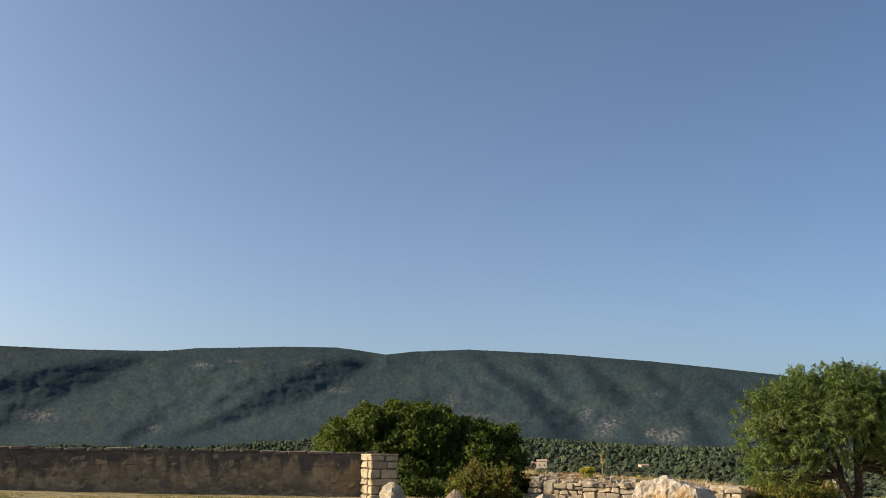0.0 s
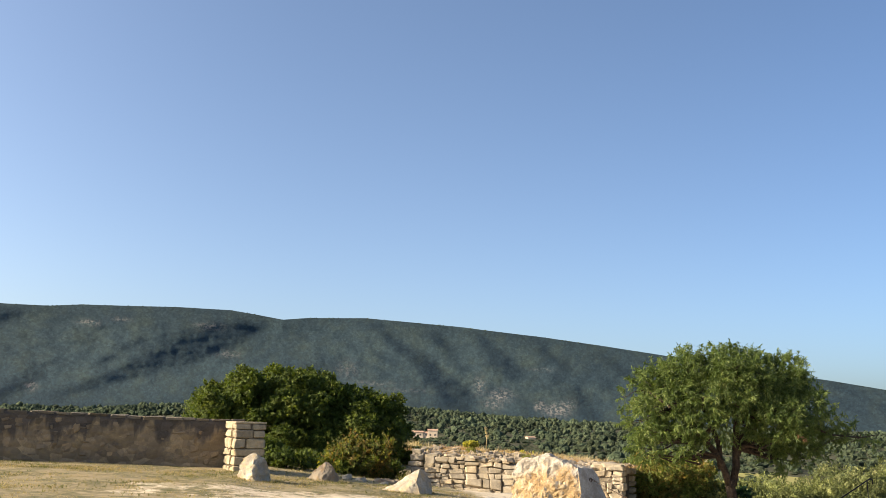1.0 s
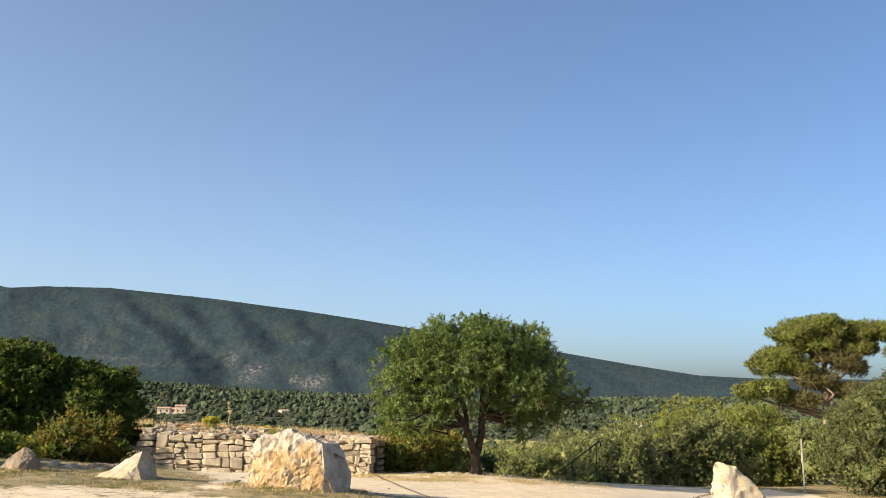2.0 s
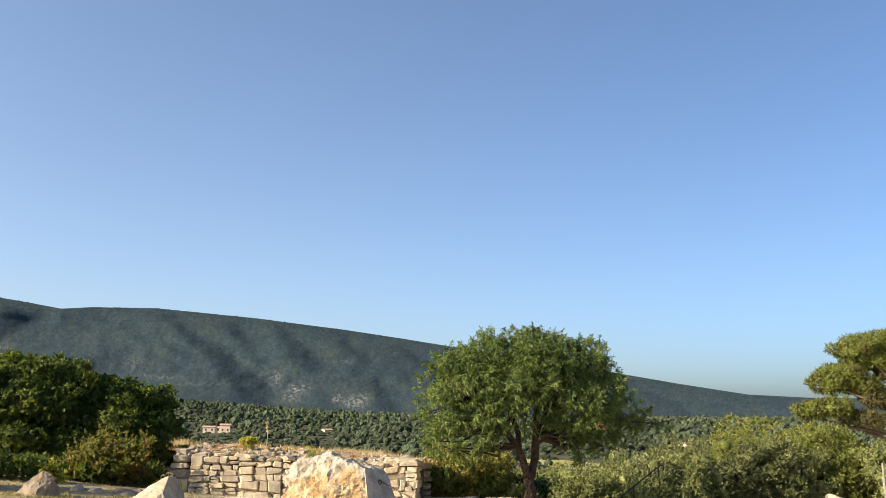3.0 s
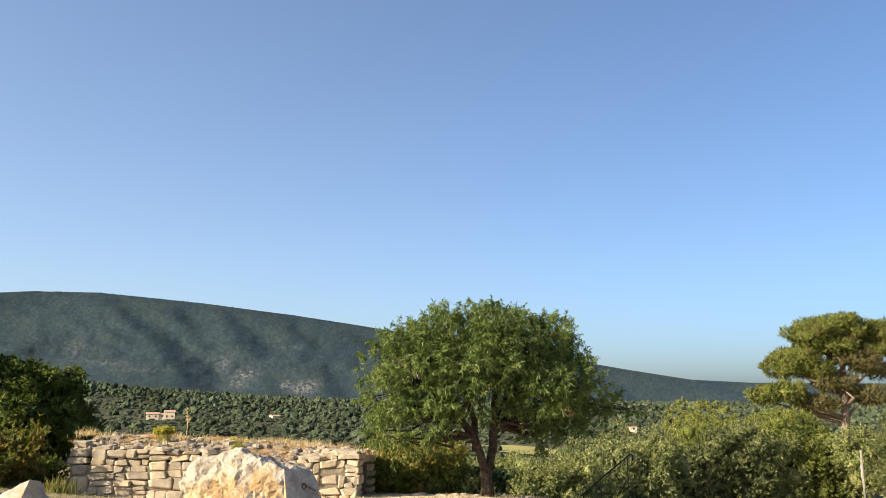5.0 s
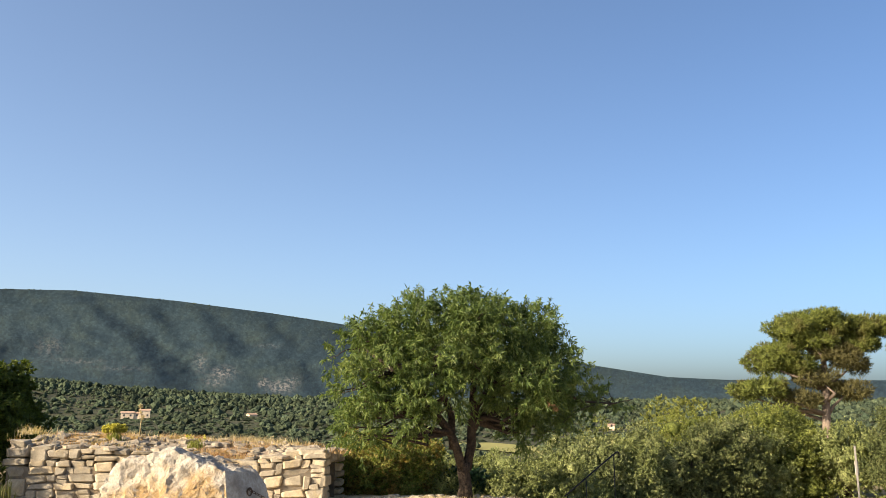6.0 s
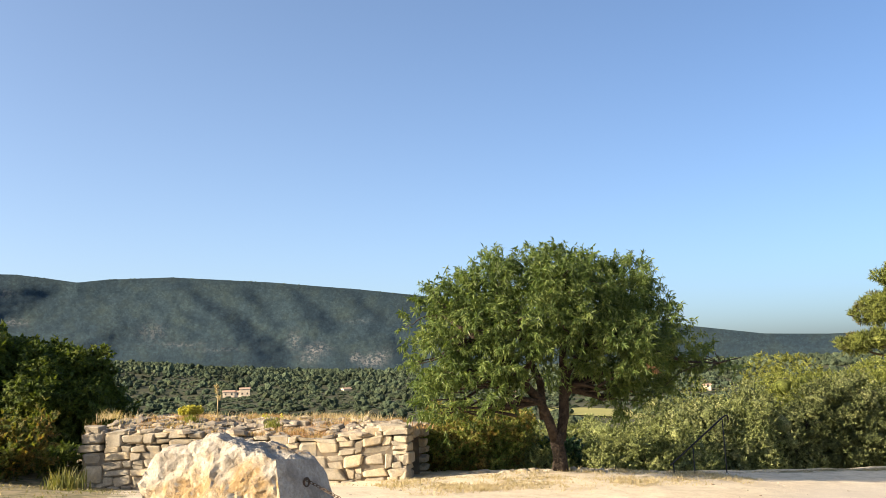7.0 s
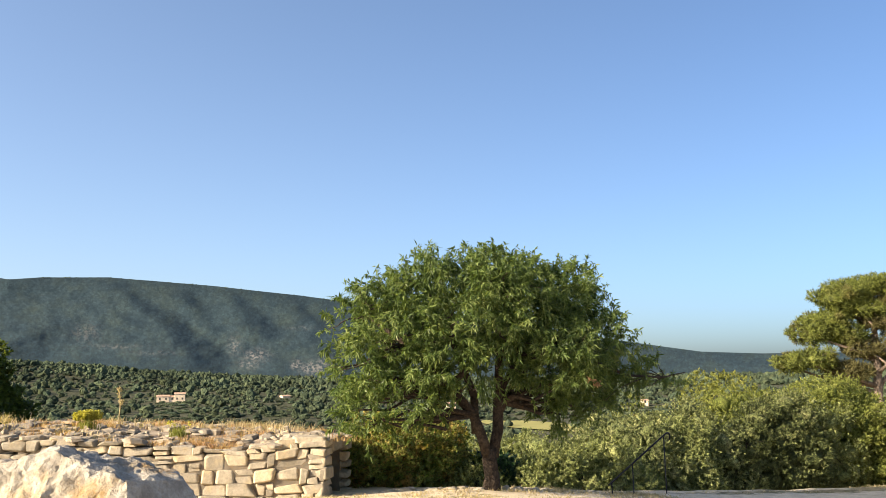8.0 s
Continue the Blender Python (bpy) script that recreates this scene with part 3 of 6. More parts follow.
def blob_set(subdiv, kinds, amp, seed):
    """Lumpy tree crowns about one metre in radius."""
    out = []
    for k in range(kinds):
        bm = bmesh.new()
        bmesh.ops.create_icosphere(bm, subdivisions=max(1, subdiv), radius=1)
        v = np.array([tuple(w.co) for w in bm.verts])
        f = np.array([[w.index for w in p.verts] for p in bm.faces])
        bm.free()
        s = np.array([1 + amp * noise.noise(Vector(p) * 1.6 + Vector((seed + 9.1 * k, 0, 0))) + 0.5 * amp * noise.noise(Vector(p) * 4.3 + Vector((seed, 9.1 * k, 0))) for p in v])
        v = v * s[:, None]
        out.append((v, f))
    return out


def scatter(name, kinds, at, size, material, label, category, shade=True):
    """One mesh of many lumps: places (n, 3), radii (n, 3), turned at random."""
    rng = np.random.default_rng(len(at))
    vs, fs, o = [], [], 0
    for p, r in zip(at, size):
        v, f = kinds[rng.integers(len(kinds))]
        w = rng.uniform(0, 6.283)
        c, s = math.cos(w), math.sin(w)
        q = np.stack([c * v[:, 0] - s * v[:, 1], s * v[:, 0] + c * v[:, 1], v[:, 2]], -1) * r + p
        vs.append(q)
        fs.append(f + o)
        o += len(q)
    me = mesh_np(name, np.concatenate(vs), np.concatenate(fs), shade)
    return tagged(part(name, me, material), label, category, kind="stuff")


def wood_mesh(name, at, size, tufts, label, rng, fine=2):
    """Many tree crowns in one mesh: a lumpy mass each, with leaf tufts that stand out from it."""
    kinds = blob_set(fine, 12, 0.55, 3.3)
    n, k = len(at), len(kinds[0][0])
    pick = rng.integers(0, 12, n)
    v = np.stack([q[0] for q in kinds])[pick]
    f = np.stack([q[1] for q in kinds])[pick]
    w = rng.uniform(0, 6.283, n)
    c, s = np.cos(w)[:, None], np.sin(w)[:, None]
    v = np.stack([c * v[..., 0] - s * v[..., 1], s * v[..., 0] + c * v[..., 1], v[..., 2]], -1)
    core = (at[:, None, :] + v * size[:, None, :] * 0.9).reshape(-1, 3)
    cf = (f + (np.arange(n) * k)[:, None, None]).reshape(-1, 3)
    j = np.repeat(np.arange(n), tufts)
    d = rng.normal(size=(n * tufts, 3))
    d[:, 2] = np.abs(d[:, 2]) * 0.9 - 0.25
    d /= np.linalg.norm(d, axis=1)[:, None]
    c = at[j] + d * size[j] * rng.uniform(0.7, 1.08, n * tufts)[:, None]
    a = rng.normal(size=d.shape)
    a -= d * np.sum(a * d, 1)[:, None] * 0.9
    a /= np.linalg.norm(a, axis=1)[:, None]
    b = np.cross(d + rng.normal(size=d.shape) * 0.3, a)
    s = (size[j, 0] * rng.uniform(0.16, 0.4, n * tufts))[:, None]
    leaf = np.stack([c - a * s * 0.6 - b * s * 0.5, c + a * s * 0.7 - b * s * 0.3, c + b * s * 0.75 - d * s * 0.15], 1).reshape(-1, 3)
    lf = np.arange(len(leaf)).reshape(-1, 3) + len(core)
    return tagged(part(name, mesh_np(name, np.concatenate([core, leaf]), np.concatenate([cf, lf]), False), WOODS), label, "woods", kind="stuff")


def far_woods():
    rng = np.random.default_rng(11)
    total = 26000
    az = np.radians(rng.uniform(-32, 56, total))
    r = np.sqrt(rng.uniform(230 ** 2, 1120 ** 2, total))
    x, y = r * np.sin(az), r * np.cos(az)
    open_ground = lumps(x, y, 0.009, 2.0) + 0.5 * lumps(x, y, 0.03, 8.0)
    keep = (open_ground < 0.48) & ~((np.abs(np.degrees(az) - 31.2) < 1.9) & (r > 235) & (r < 330))
    top = np.degrees(np.arctan2(ground_z(x, y) + 9.0 - 1.5, r))
    clear = np.ones(total)
    for a, wide, far, low in ((6.3, 1.25, 575, -0.95), (13.6, 0.7, 606, -1.25), (24.9, 0.5, 336, -1.7), (37.9, 0.6, 428, -1.5)):
        clear[(np.abs(np.degrees(az) - a) < wide) & (r < far) & (top > low - 0.35)] = 0.33
    x, y, r, clear = x[keep], y[keep], r[keep], clear[keep]
    h = (1.0 + 3.8 * rng.uniform(size=len(x)) ** 4) * (1 + 0.4 * lumps(x, y, 0.02, 5.0)) * (0.45 + 0.3 * smooth(300, 900, r)) * clear
    w = np.sqrt(h) * rng.uniform(1.35, 2.3, len(x)) / np.sqrt(clear)
    at = np.stack([x, y, ground_z(x, y) + h * 0.75], -1)
    size = np.stack([w, w, h], -1)
    n = r < 430
    wood_mesh("far_woods", at[n], size[n], 18, "dense dark green oak and pine woods in the valley", rng)
    wood_mesh("far_woods", at[~n], size[~n], 8, "dark green woods at the foot of the mountain", rng, 1)
    # the slope east of the terrace
    az, r = np.radians(rng.uniform(50, 85, 420)), rng.uniform(110, 240, 420)
    x, y = r * np.sin(az), r * np.cos(az)
    h = rng.uniform(1.6, 3.4, 420)
    wood_mesh("far_woods", np.stack([x, y, ground_z(x, y) + 0.7 * h], -1), np.stack([h * 1.2, h * 1.2, h], -1), 60, "dark green scrub on the slope east of the terrace", rng)
    # scrub along the skyline
    k = rng.integers(0, len(CREST), 600)
    p = CREST[k] * rng.uniform(0.985, 1.0, 600)[:, None]
    p[:, 2] = CREST[k][:, 2] - (1 - p[:, 1] / CREST[k][:, 1]) * 250 - 1
    s = (0.6 + 1.6 * rng.uniform(size=600) ** 2)[:, None] * np.array([[1.4, 1.4, 1.0]])
    wood_mesh("crest_scrub", p, s, 16, "dark trees along the crest of the mountain", rng, 1)


far_woods()


# ---------------------------------------------------------------- leaves and trees
def leaves(centres, radii, count, length, width, rng, droop=0.0, shell=0.45, up=0.35, fold=0.25, tuft=10, face=0.9):
    """Folded leaves in tufts at shoot ends round clump centres. Returns verts (n, 3) and quads."""
    centres, radii = np.asarray(centres, float), np.asarray(radii, float)
    nt = max(1, count // tuft)
    k = rng.choice(len(centres), nt, p=radii ** 2 / np.sum(radii ** 2))
    d = rng.normal(size=(nt, 3))
    d /= np.linalg.norm(d, axis=1)[:, None]
    rad = radii[k] * rng.uniform(shell, 1.0, nt) ** 0.7
    end = centres[k] + d * rad[:, None] * np.array([1, 1, 0.8])
    shoot = d + rng.normal(size=(nt, 3)) * 0.45 + np.array([0, 0, up])
    shoot /= np.linalg.norm(shoot, axis=1)[:, None]
    j = np.repeat(np.arange(nt), tuft)
    count = nt * tuft
    along = rng.uniform(-0.7, 0.3, count)[:, None] * length
    p = end[j] + shoot[j] * along + rng.normal(size=(count, 3)) * 0.12 * length
    way = shoot[j] * 0.55 + rng.normal(size=(count, 3)) * 0.62
    way[:, 2] -= droop
    way /= np.linalg.norm(way, axis=1)[:, None]
    side = np.cross(way, rng.normal(size=(count, 3)) * 0.7 + d[j] * face + np.array([0, 0, 0.5]))
    side /= np.linalg.norm(side, axis=1)[:, None]
    nrm = np.cross(side, way)
    ln = (length * rng.uniform(0.65, 1.25, count))[:, None]
    wd = (width * rng.uniform(0.7, 1.2, count))[:, None]
    a, b = p, p + way * ln - np.array([0, 0, 1.0]) * ln * 0.12
    m = p + way * ln * 0.45
    v = np.stack([a, m + side * wd * 0.5 + nrm * wd * fold, b - nrm * wd * fold, m - side * wd * 0.5 + nrm * wd * fold], 1).reshape(-1, 3)
    return v, np.arange(count * 4).reshape(-1, 4)


def foliage(lobes, shoots, per, leaf, rng, reach=0.3, up=0.35, droop=0.2, inside=0.15, slim=True, face=1.2, spread=0.7, skin=(0.78, 1.04)):
    """Leaves along short shoots that spring from the outside of a heap of ellipsoid lobes (x, y, z, rx, ry, rz).
    Returns verts, faces and the feet of the shoots."""
    lobes = np.asarray(lobes, float)
    c, r = lobes[:, :3], lobes[:, 3:]
    area = (r[:, 0] * r[:, 1]) ** 0.8 + (r[:, 0] * r[:, 2]) ** 0.8 + (r[:, 1] * r[:, 2]) ** 0.8
    n = int(shoots * 3)
    k = rng.choice(len(lobes), n, p=area / area.sum())
    d = rng.normal(size=(n, 3))
    d /= np.linalg.norm(d, axis=1)[:, None]
    p = c[k] + d * r[k] * rng.uniform(*skin, n)[:, None]
    near = np.full(n, 9.0)
    for j in range(len(lobes)):
        q = np.linalg.norm((p - c[j]) / r[j], axis=1)
        near = np.minimum(near, np.where(k == j, 9.0, q))
    pick = np.flatnonzero((near > 0.93) | (rng.uniform(size=n) < inside))[:shoots]
    d, p, k = d[pick], p[pick], k[pick]
    out = d / r[k]
    out /= np.linalg.norm(out, axis=1)[:, None]
    m = len(p)
    way = out * 0.8 + rng.normal(size=(m, 3)) * 0.42 + np.array([0, 0, up])
    way /= np.linalg.norm(way, axis=1)[:, None]
    length = reach * rng.uniform(0.5, 1.35, m)
    j = np.repeat(np.arange(m), per)
    count = m * per
    u = rng.uniform(0, 1, count) ** 0.75
    at = p[j] + way[j] * (length[j] * (u - 0.35))[:, None]
    at[:, 2] -= droop * length[j] * u * u * 0.5
    to = way[j] * 0.55 + rng.normal(size=(count, 3)) * spread
    to[:, 2] -= droop
    to /= np.linalg.norm(to, axis=1)[:, None]
    side = np.cross(to, rng.normal(size=(count, 3)) * 0.4 + out[j] * face + np.array([0, 0, 0.3]))
    side /= np.linalg.norm(side, axis=1)[:, None] + 1e-9
    ln = (leaf[0] * rng.uniform(0.65, 1.25, count))[:, None]
    wd = (leaf[1] * rng.uniform(0.7, 1.2, count))[:, None]
    if slim:
        v = np.stack([at + side * wd * 0.5, at + to * ln, at - side * wd * 0.5], 1).reshape(-1, 3)
        return v, np.arange(count * 3).reshape(-1, 3), p
    nrm = np.cross(side, to)
    mid = at + to * ln * 0.45
    end = at + to * ln - np.array([0, 0, 1.0]) * ln * 0.12
    v = np.stack([at, mid + side * wd * 0.5 + nrm * wd * 0.25, end - nrm * wd * 0.25, mid - side * wd * 0.5 + nrm * wd * 0.25], 1).reshape(-1, 3)
    return v, np.arange(count * 4).reshape(-1, 4), p


def heap(lobes, each, size, rng, low=-0.3, flat=0.85):
    """Smaller lobes set over the upper surfaces of larger ones."""
    more = []
    for x, y, z, a, b, c in lobes:
        for i in range(each):
            u = low + (1 - low) * (i + 0.5) / each
            w = i * 2.4 + rng.uniform(-0.5, 0.5)
            q = math.sqrt(max(0.0, 1 - u * u))
            t = size * (a * b * c) ** (1 / 3) * rng.uniform(0.65, 1.35)
            g = rng.uniform(0.86, 1.12)
            more.append((x + a * g * q * math.cos(w), y + b * g * q * math.sin(w), z + c * g * u, t * rng.uniform(0.85, 1.25), t * rng.uniform(0.85, 1.25), t * flat))
    return more


def limb(a, b, r0, r1, rng, bend=0.12, n=6, sides=6):
    """A crooked tapering branch from a to b."""
    a, b = np.array(a, float), np.array(b, float)
    span = np.linalg.norm(b - a)
    t = np.linspace(0, 1, n)
    off = rng.normal(size=(n, 3)) * bend * span * (np.sin(t * math.pi)[:, None])
    pts = a + (b - a) * t[:, None] + off * 0.5
    return tube(pts.tolist(), (r0 + (r1 - r0) * t).tolist(), sides)


def grow(name, at, trunks, lobes, shoots, per, leaf, wood, bark, label, category, seed, droop=0.0, twigs=60, group="", up=0.35, inside=0.15, extra=None, face=1.2, reach=0.3, slim=True, spread=0.7, inner=0.0, cores=None):
    """A tree or bush: trunks [(points, radii)], crown lobes in world metres, leaf = (length, width)."""
    rng = np.random.default_rng(seed)
    tree = thing(name, at, label, category, group)
    back = Vector(at)
    lobes = [(x - at[0], y - at[1], z - at[2], a, b, c) for x, y, z, a, b, c in lobes]
    v, f, feet = foliage(lobes, shoots, per, leaf, rng, reach, up, droop, inside, slim, face, spread)
    ends, bole = [], 0
    for pts, radii in trunks:
        pts = [Vector(p) - back for p in pts]
        vs, fs = tube(pts, radii, 9)
        part("trunk" if not bole else "limb", mesh_of("trunk", vs, fs), bark, tree)
        if bole or len(trunks) == 1:
            ends += [(tuple(p), r) for p, r in zip(pts[2:], radii[2:])]
        bole += 1
    if ends and twigs:
        pieces = []
        ep = np.array([e[0] for e in ends])
        for k in rng.choice(len(feet), min(twigs, len(feet)), replace=False):
            j = np.argmin(np.linalg.norm((ep - feet[k]) * np.array([1, 1, 1.3]), axis=1) + (ep[:, 2] > feet[k, 2] + 0.5) * 2)
            r = min(ends[j][1] * 0.6, 0.05 + 0.1 * ends[j][1])
            pieces.append(limb(ep[j], feet[k], r, 0.006, rng, 0.14, 6, 5))
        vs, fs = join(pieces)
        tagged(part("twig_mass", mesh_of("twig_mass", vs, fs), bark, tree), kind="stuff")
    tagged(part("crown", mesh_np("crown", v, f, False), wood, tree), kind="stuff")
    if inner:
        kinds = blob_set(1, 4, 0.35, seed * 0.37)
        vs, fs, o = [], [], 0
        for q, (x, y, z, a, b, c) in enumerate(lobes[:cores] if cores else lobes):
            w, g = kinds[q % 4]
            vs.append(np.array([x, y, z]) + w * np.array([a, b, c]) * inner)
            fs.append(g + o)
            o += len(w)
        tagged(part("inner_foliage", mesh_np("inner_foliage", np.concatenate(vs), np.concatenate(fs)), wood, tree), kind="stuff")
    if extra:
        extra(tree, rng)
    return tree


def zg(x, y):
    return float(ground_z(x, y))


def almond():
    x, y = 11.75, 25.3
    z = zg(x, y) - 0.05
    t0 = [(x, y, z), (x + 0.03, y, z + 0.3), (x - 0.02, y, z + 0.6), (x, y, z + 0.8)]
    trunks = [
        (t0, [0.19, 0.145, 0.14, 0.15]),
        ([(x - 0.05, y, z + 0.66), (x - 0.2, y - 0.05, z + 1.05), (x - 0.4, y - 0.1, z + 1.45), (x - 0.9, y - 0.1, z + 2.0), (x - 1.6, y, z + 2.7), (x - 2.5, y, z + 3.3)], [0.11, 0.1, 0.095, 0.085, 0.06, 0.03]),
        ([(x + 0.05, y, z + 0.66), (x + 0.2, y + 0.05, z + 1.15), (x + 0.2, y, z + 1.7), (x + 0.3, y + 0.1, z + 2.6), (x + 0.2, y, z + 3.8)], [0.12, 0.11, 0.1, 0.07, 0.025]),
        ([(x - 0.3, y, z + 1.1), (x - 0.22, y + 0.2, z + 1.8), (x - 0.5, y + 0.5, z + 2.8), (x - 1.0, y + 0.6, z + 3.9)], [0.085, 0.08, 0.06, 0.02]),
        ([(x + 0.2, y, z + 1.45), (x + 0.6, y, z + 2.1), (x + 1.4, y, z + 2.8), (x + 2.3, y - 0.1, z + 3.2)], [0.075, 0.065, 0.045, 0.02]),
        ([(x + 0.22, y, z + 1.8), (x + 1.0, y + 0.3, z + 2.8), (x + 2.0, y + 0.4, z + 3.8)], [0.06, 0.05, 0.02]),
        ([(x + 1.4, y, z + 2.8), (x + 2.9, y - 0.5, z + 2.15), (x + 3.8, y - 0.5, z + 2.1), (x + 4.4, y - 0.5, z + 2.2)], [0.04, 0.03, 0.02, 0.01]),
    ]
    x += 0.12
    lobes = [(x - 0.2, y, 2.45, 2.2, 1.1, 1.05), (x - 0.9, y, 3.2, 0.95, 0.9, 0.5), (x + 1.1, y, 3.25, 1.0, 0.9, 0.45),
        (x - 2.0, y, 2.1, 1.0, 1.1, 1.0), (x - 2.15, y - 0.3, 1.3, 0.8, 0.9, 0.42), (x - 1.1, y - 0.5, 2.6, 1.1, 1.1, 1.0),
        (x - 0.3, y - 0.2, 3.0, 0.95, 1.1, 0.85), (x + 0.9, y + 0.2, 2.8, 1.0, 1.1, 0.9), (x + 1.7, y, 2.9, 0.6, 0.8, 0.7),
        (x + 1.7, y - 0.3, 2.0, 1.0, 1.1, 0.75), (x + 0.3, y - 0.9, 1.95, 1.3, 0.8, 0.45), (x + 2.1, y, 1.3, 0.7, 0.8, 0.55),
        (x + 1.8, y + 0.3, 0.75, 0.35, 0.4, 0.35), (x + 3.1, y - 0.4, 1.5, 0.25, 0.3, 0.16), (x + 4.1, y - 0.5, 1.45, 0.36, 0.2, 0.08), (x + 3.4, y - 0.5, 1.8, 0.14, 0.15, 0.12),
        (x - 2.7, y, 2.55, 0.3, 0.4, 0.25), (x + 0.9, y - 0.6, 1.65, 0.8, 0.6, 0.3), (x - 1.0, y - 0.8, 1.65, 0.8, 0.6, 0.35),
        (x + 1.8, y, 3.45, 0.36, 0.45, 0.33), (x + 1.4, y + 0.3, 3.2, 0.6, 0.7, 0.5), (x - 2.55, y, 2.7, 0.36, 0.5, 0.36), (x - 2.8, y - 0.1, 1.9, 0.42, 0.55, 0.5),
        (x - 2.75, y - 0.2, 1.0, 0.42, 0.5, 0.34), (x + 2.5, y + 0.1, 2.1, 0.42, 0.5, 0.36), (x + 2.05, y + 0.1, 3.1, 0.3, 0.4, 0.34), (x + 2.05, y, 3.55, 0.24, 0.3, 0.26), (x + 0.0, y, 3.75, 0.4, 0.4, 0.22), (x + 1.3, y + 0.2, 0.95, 0.3, 0.35, 0.28)]
    # single shoots that stand out of the crown
    lobes += [(x + a, y + b, c, 0.13, 0.16, 0.2) for a, b, c in ((-1.95, 0, 3.3), (-1.35, 0.1, 3.55), (-0.65, 0, 3.95), (-0.5, -0.2, 3.85), (0.05, 0, 3.9), (0.45, 0.1, 3.7), (0.85, 0, 3.8), (1.25, 0, 3.65), (1.6, 0, 3.75), (2.0, 0, 3.7), (-2.5, 0, 2.95), (-2.9, 0, 2.75), (2.15, 0, 3.2), (2.55, 0.1, 2.45))]

    lobes = lobes[12:] + heap(lobes[:12], 15, 0.27, np.random.default_rng(4), -0.6, 1.2)
    x -= 0.12

    def withered(tree, rng):
        c = [(1.45, -1.6, 2.05), (1.25, -1.6, 2.1)]
        v, f = leaves(c, [0.11, 0.08], 60, 0.08, 0.024, rng, 0.6)
        part("withered_leaves", mesh_np("withered_leaves", v, f, False), DRY_LEAF, tree, "brown withered leaf tuft")

    grow("almond_tree", (x, y, z), trunks, lobes, 3300, 26, (0.125, 0.032), ALMOND, ALMOND_BARK,
         "spreading green almond tree with a forked dark trunk", "tree", 21, droop=0.5, twigs=220, extra=withered, face=1.1, inside=0.05, reach=0.44, up=0.55, slim=False, spread=0.5)


almond()


def left_tree():
    x, y = -0.9, 34.6
    z = zg(x, y)
    trunks = [([(x, y, z), (x + 0.1, y, z + 0.9), (x - 0.3, y, z + 2.0), (x - 0.8, y, z + 2.4)], [0.3, 0.26, 0.2, 0.06]),
              ([(x + 0.1, y, z + 0.8), (x + 1.0, y, z + 1.3), (x + 1.8, y, z + 1.7)], [0.2, 0.14, 0.05]),
              ([(x, y, z + 0.8), (x - 1.6, y, z + 1.4), (x - 2.6, y, z + 1.7)], [0.18, 0.13, 0.05])]
    big = [(-2.2, 34.2, 1.35, 2.75, 2.2, 1.5), (1.1, 34.6, 1.0, 1.6, 1.8, 1.4), (-1.0, 34.2, 1.55, 1.7, 1.7, 1.3), (-0.3, 33.2, 0.6, 2.6, 1.6, 1.2), (0.9, 33.6, 0.2, 2.2, 1.4, 0.9), (-2.8, 33.6, 0.3, 2.4, 1.4, 1.0)]
    rng = np.random.default_rng(8)
    mid = heap(big[:3], 26, 0.3, rng, -0.1) + heap(big[3:], 10, 0.3, rng, 0.0)
    lobes = big + mid + heap(mid, 5, 0.42, rng, -0.2)
    grow("fig_tree", (x, y, z), trunks, lobes, 13500, 9, (0.125, 0.1), FIG, ALMOND_BARK,
         "broad dense dark green fig tree behind the wall", "tree", 31, droop=0.3, twigs=60, inside=0.08, face=1.6, reach=0.3, inner=0.86, cores=len(big) + len(mid))


left_tree()


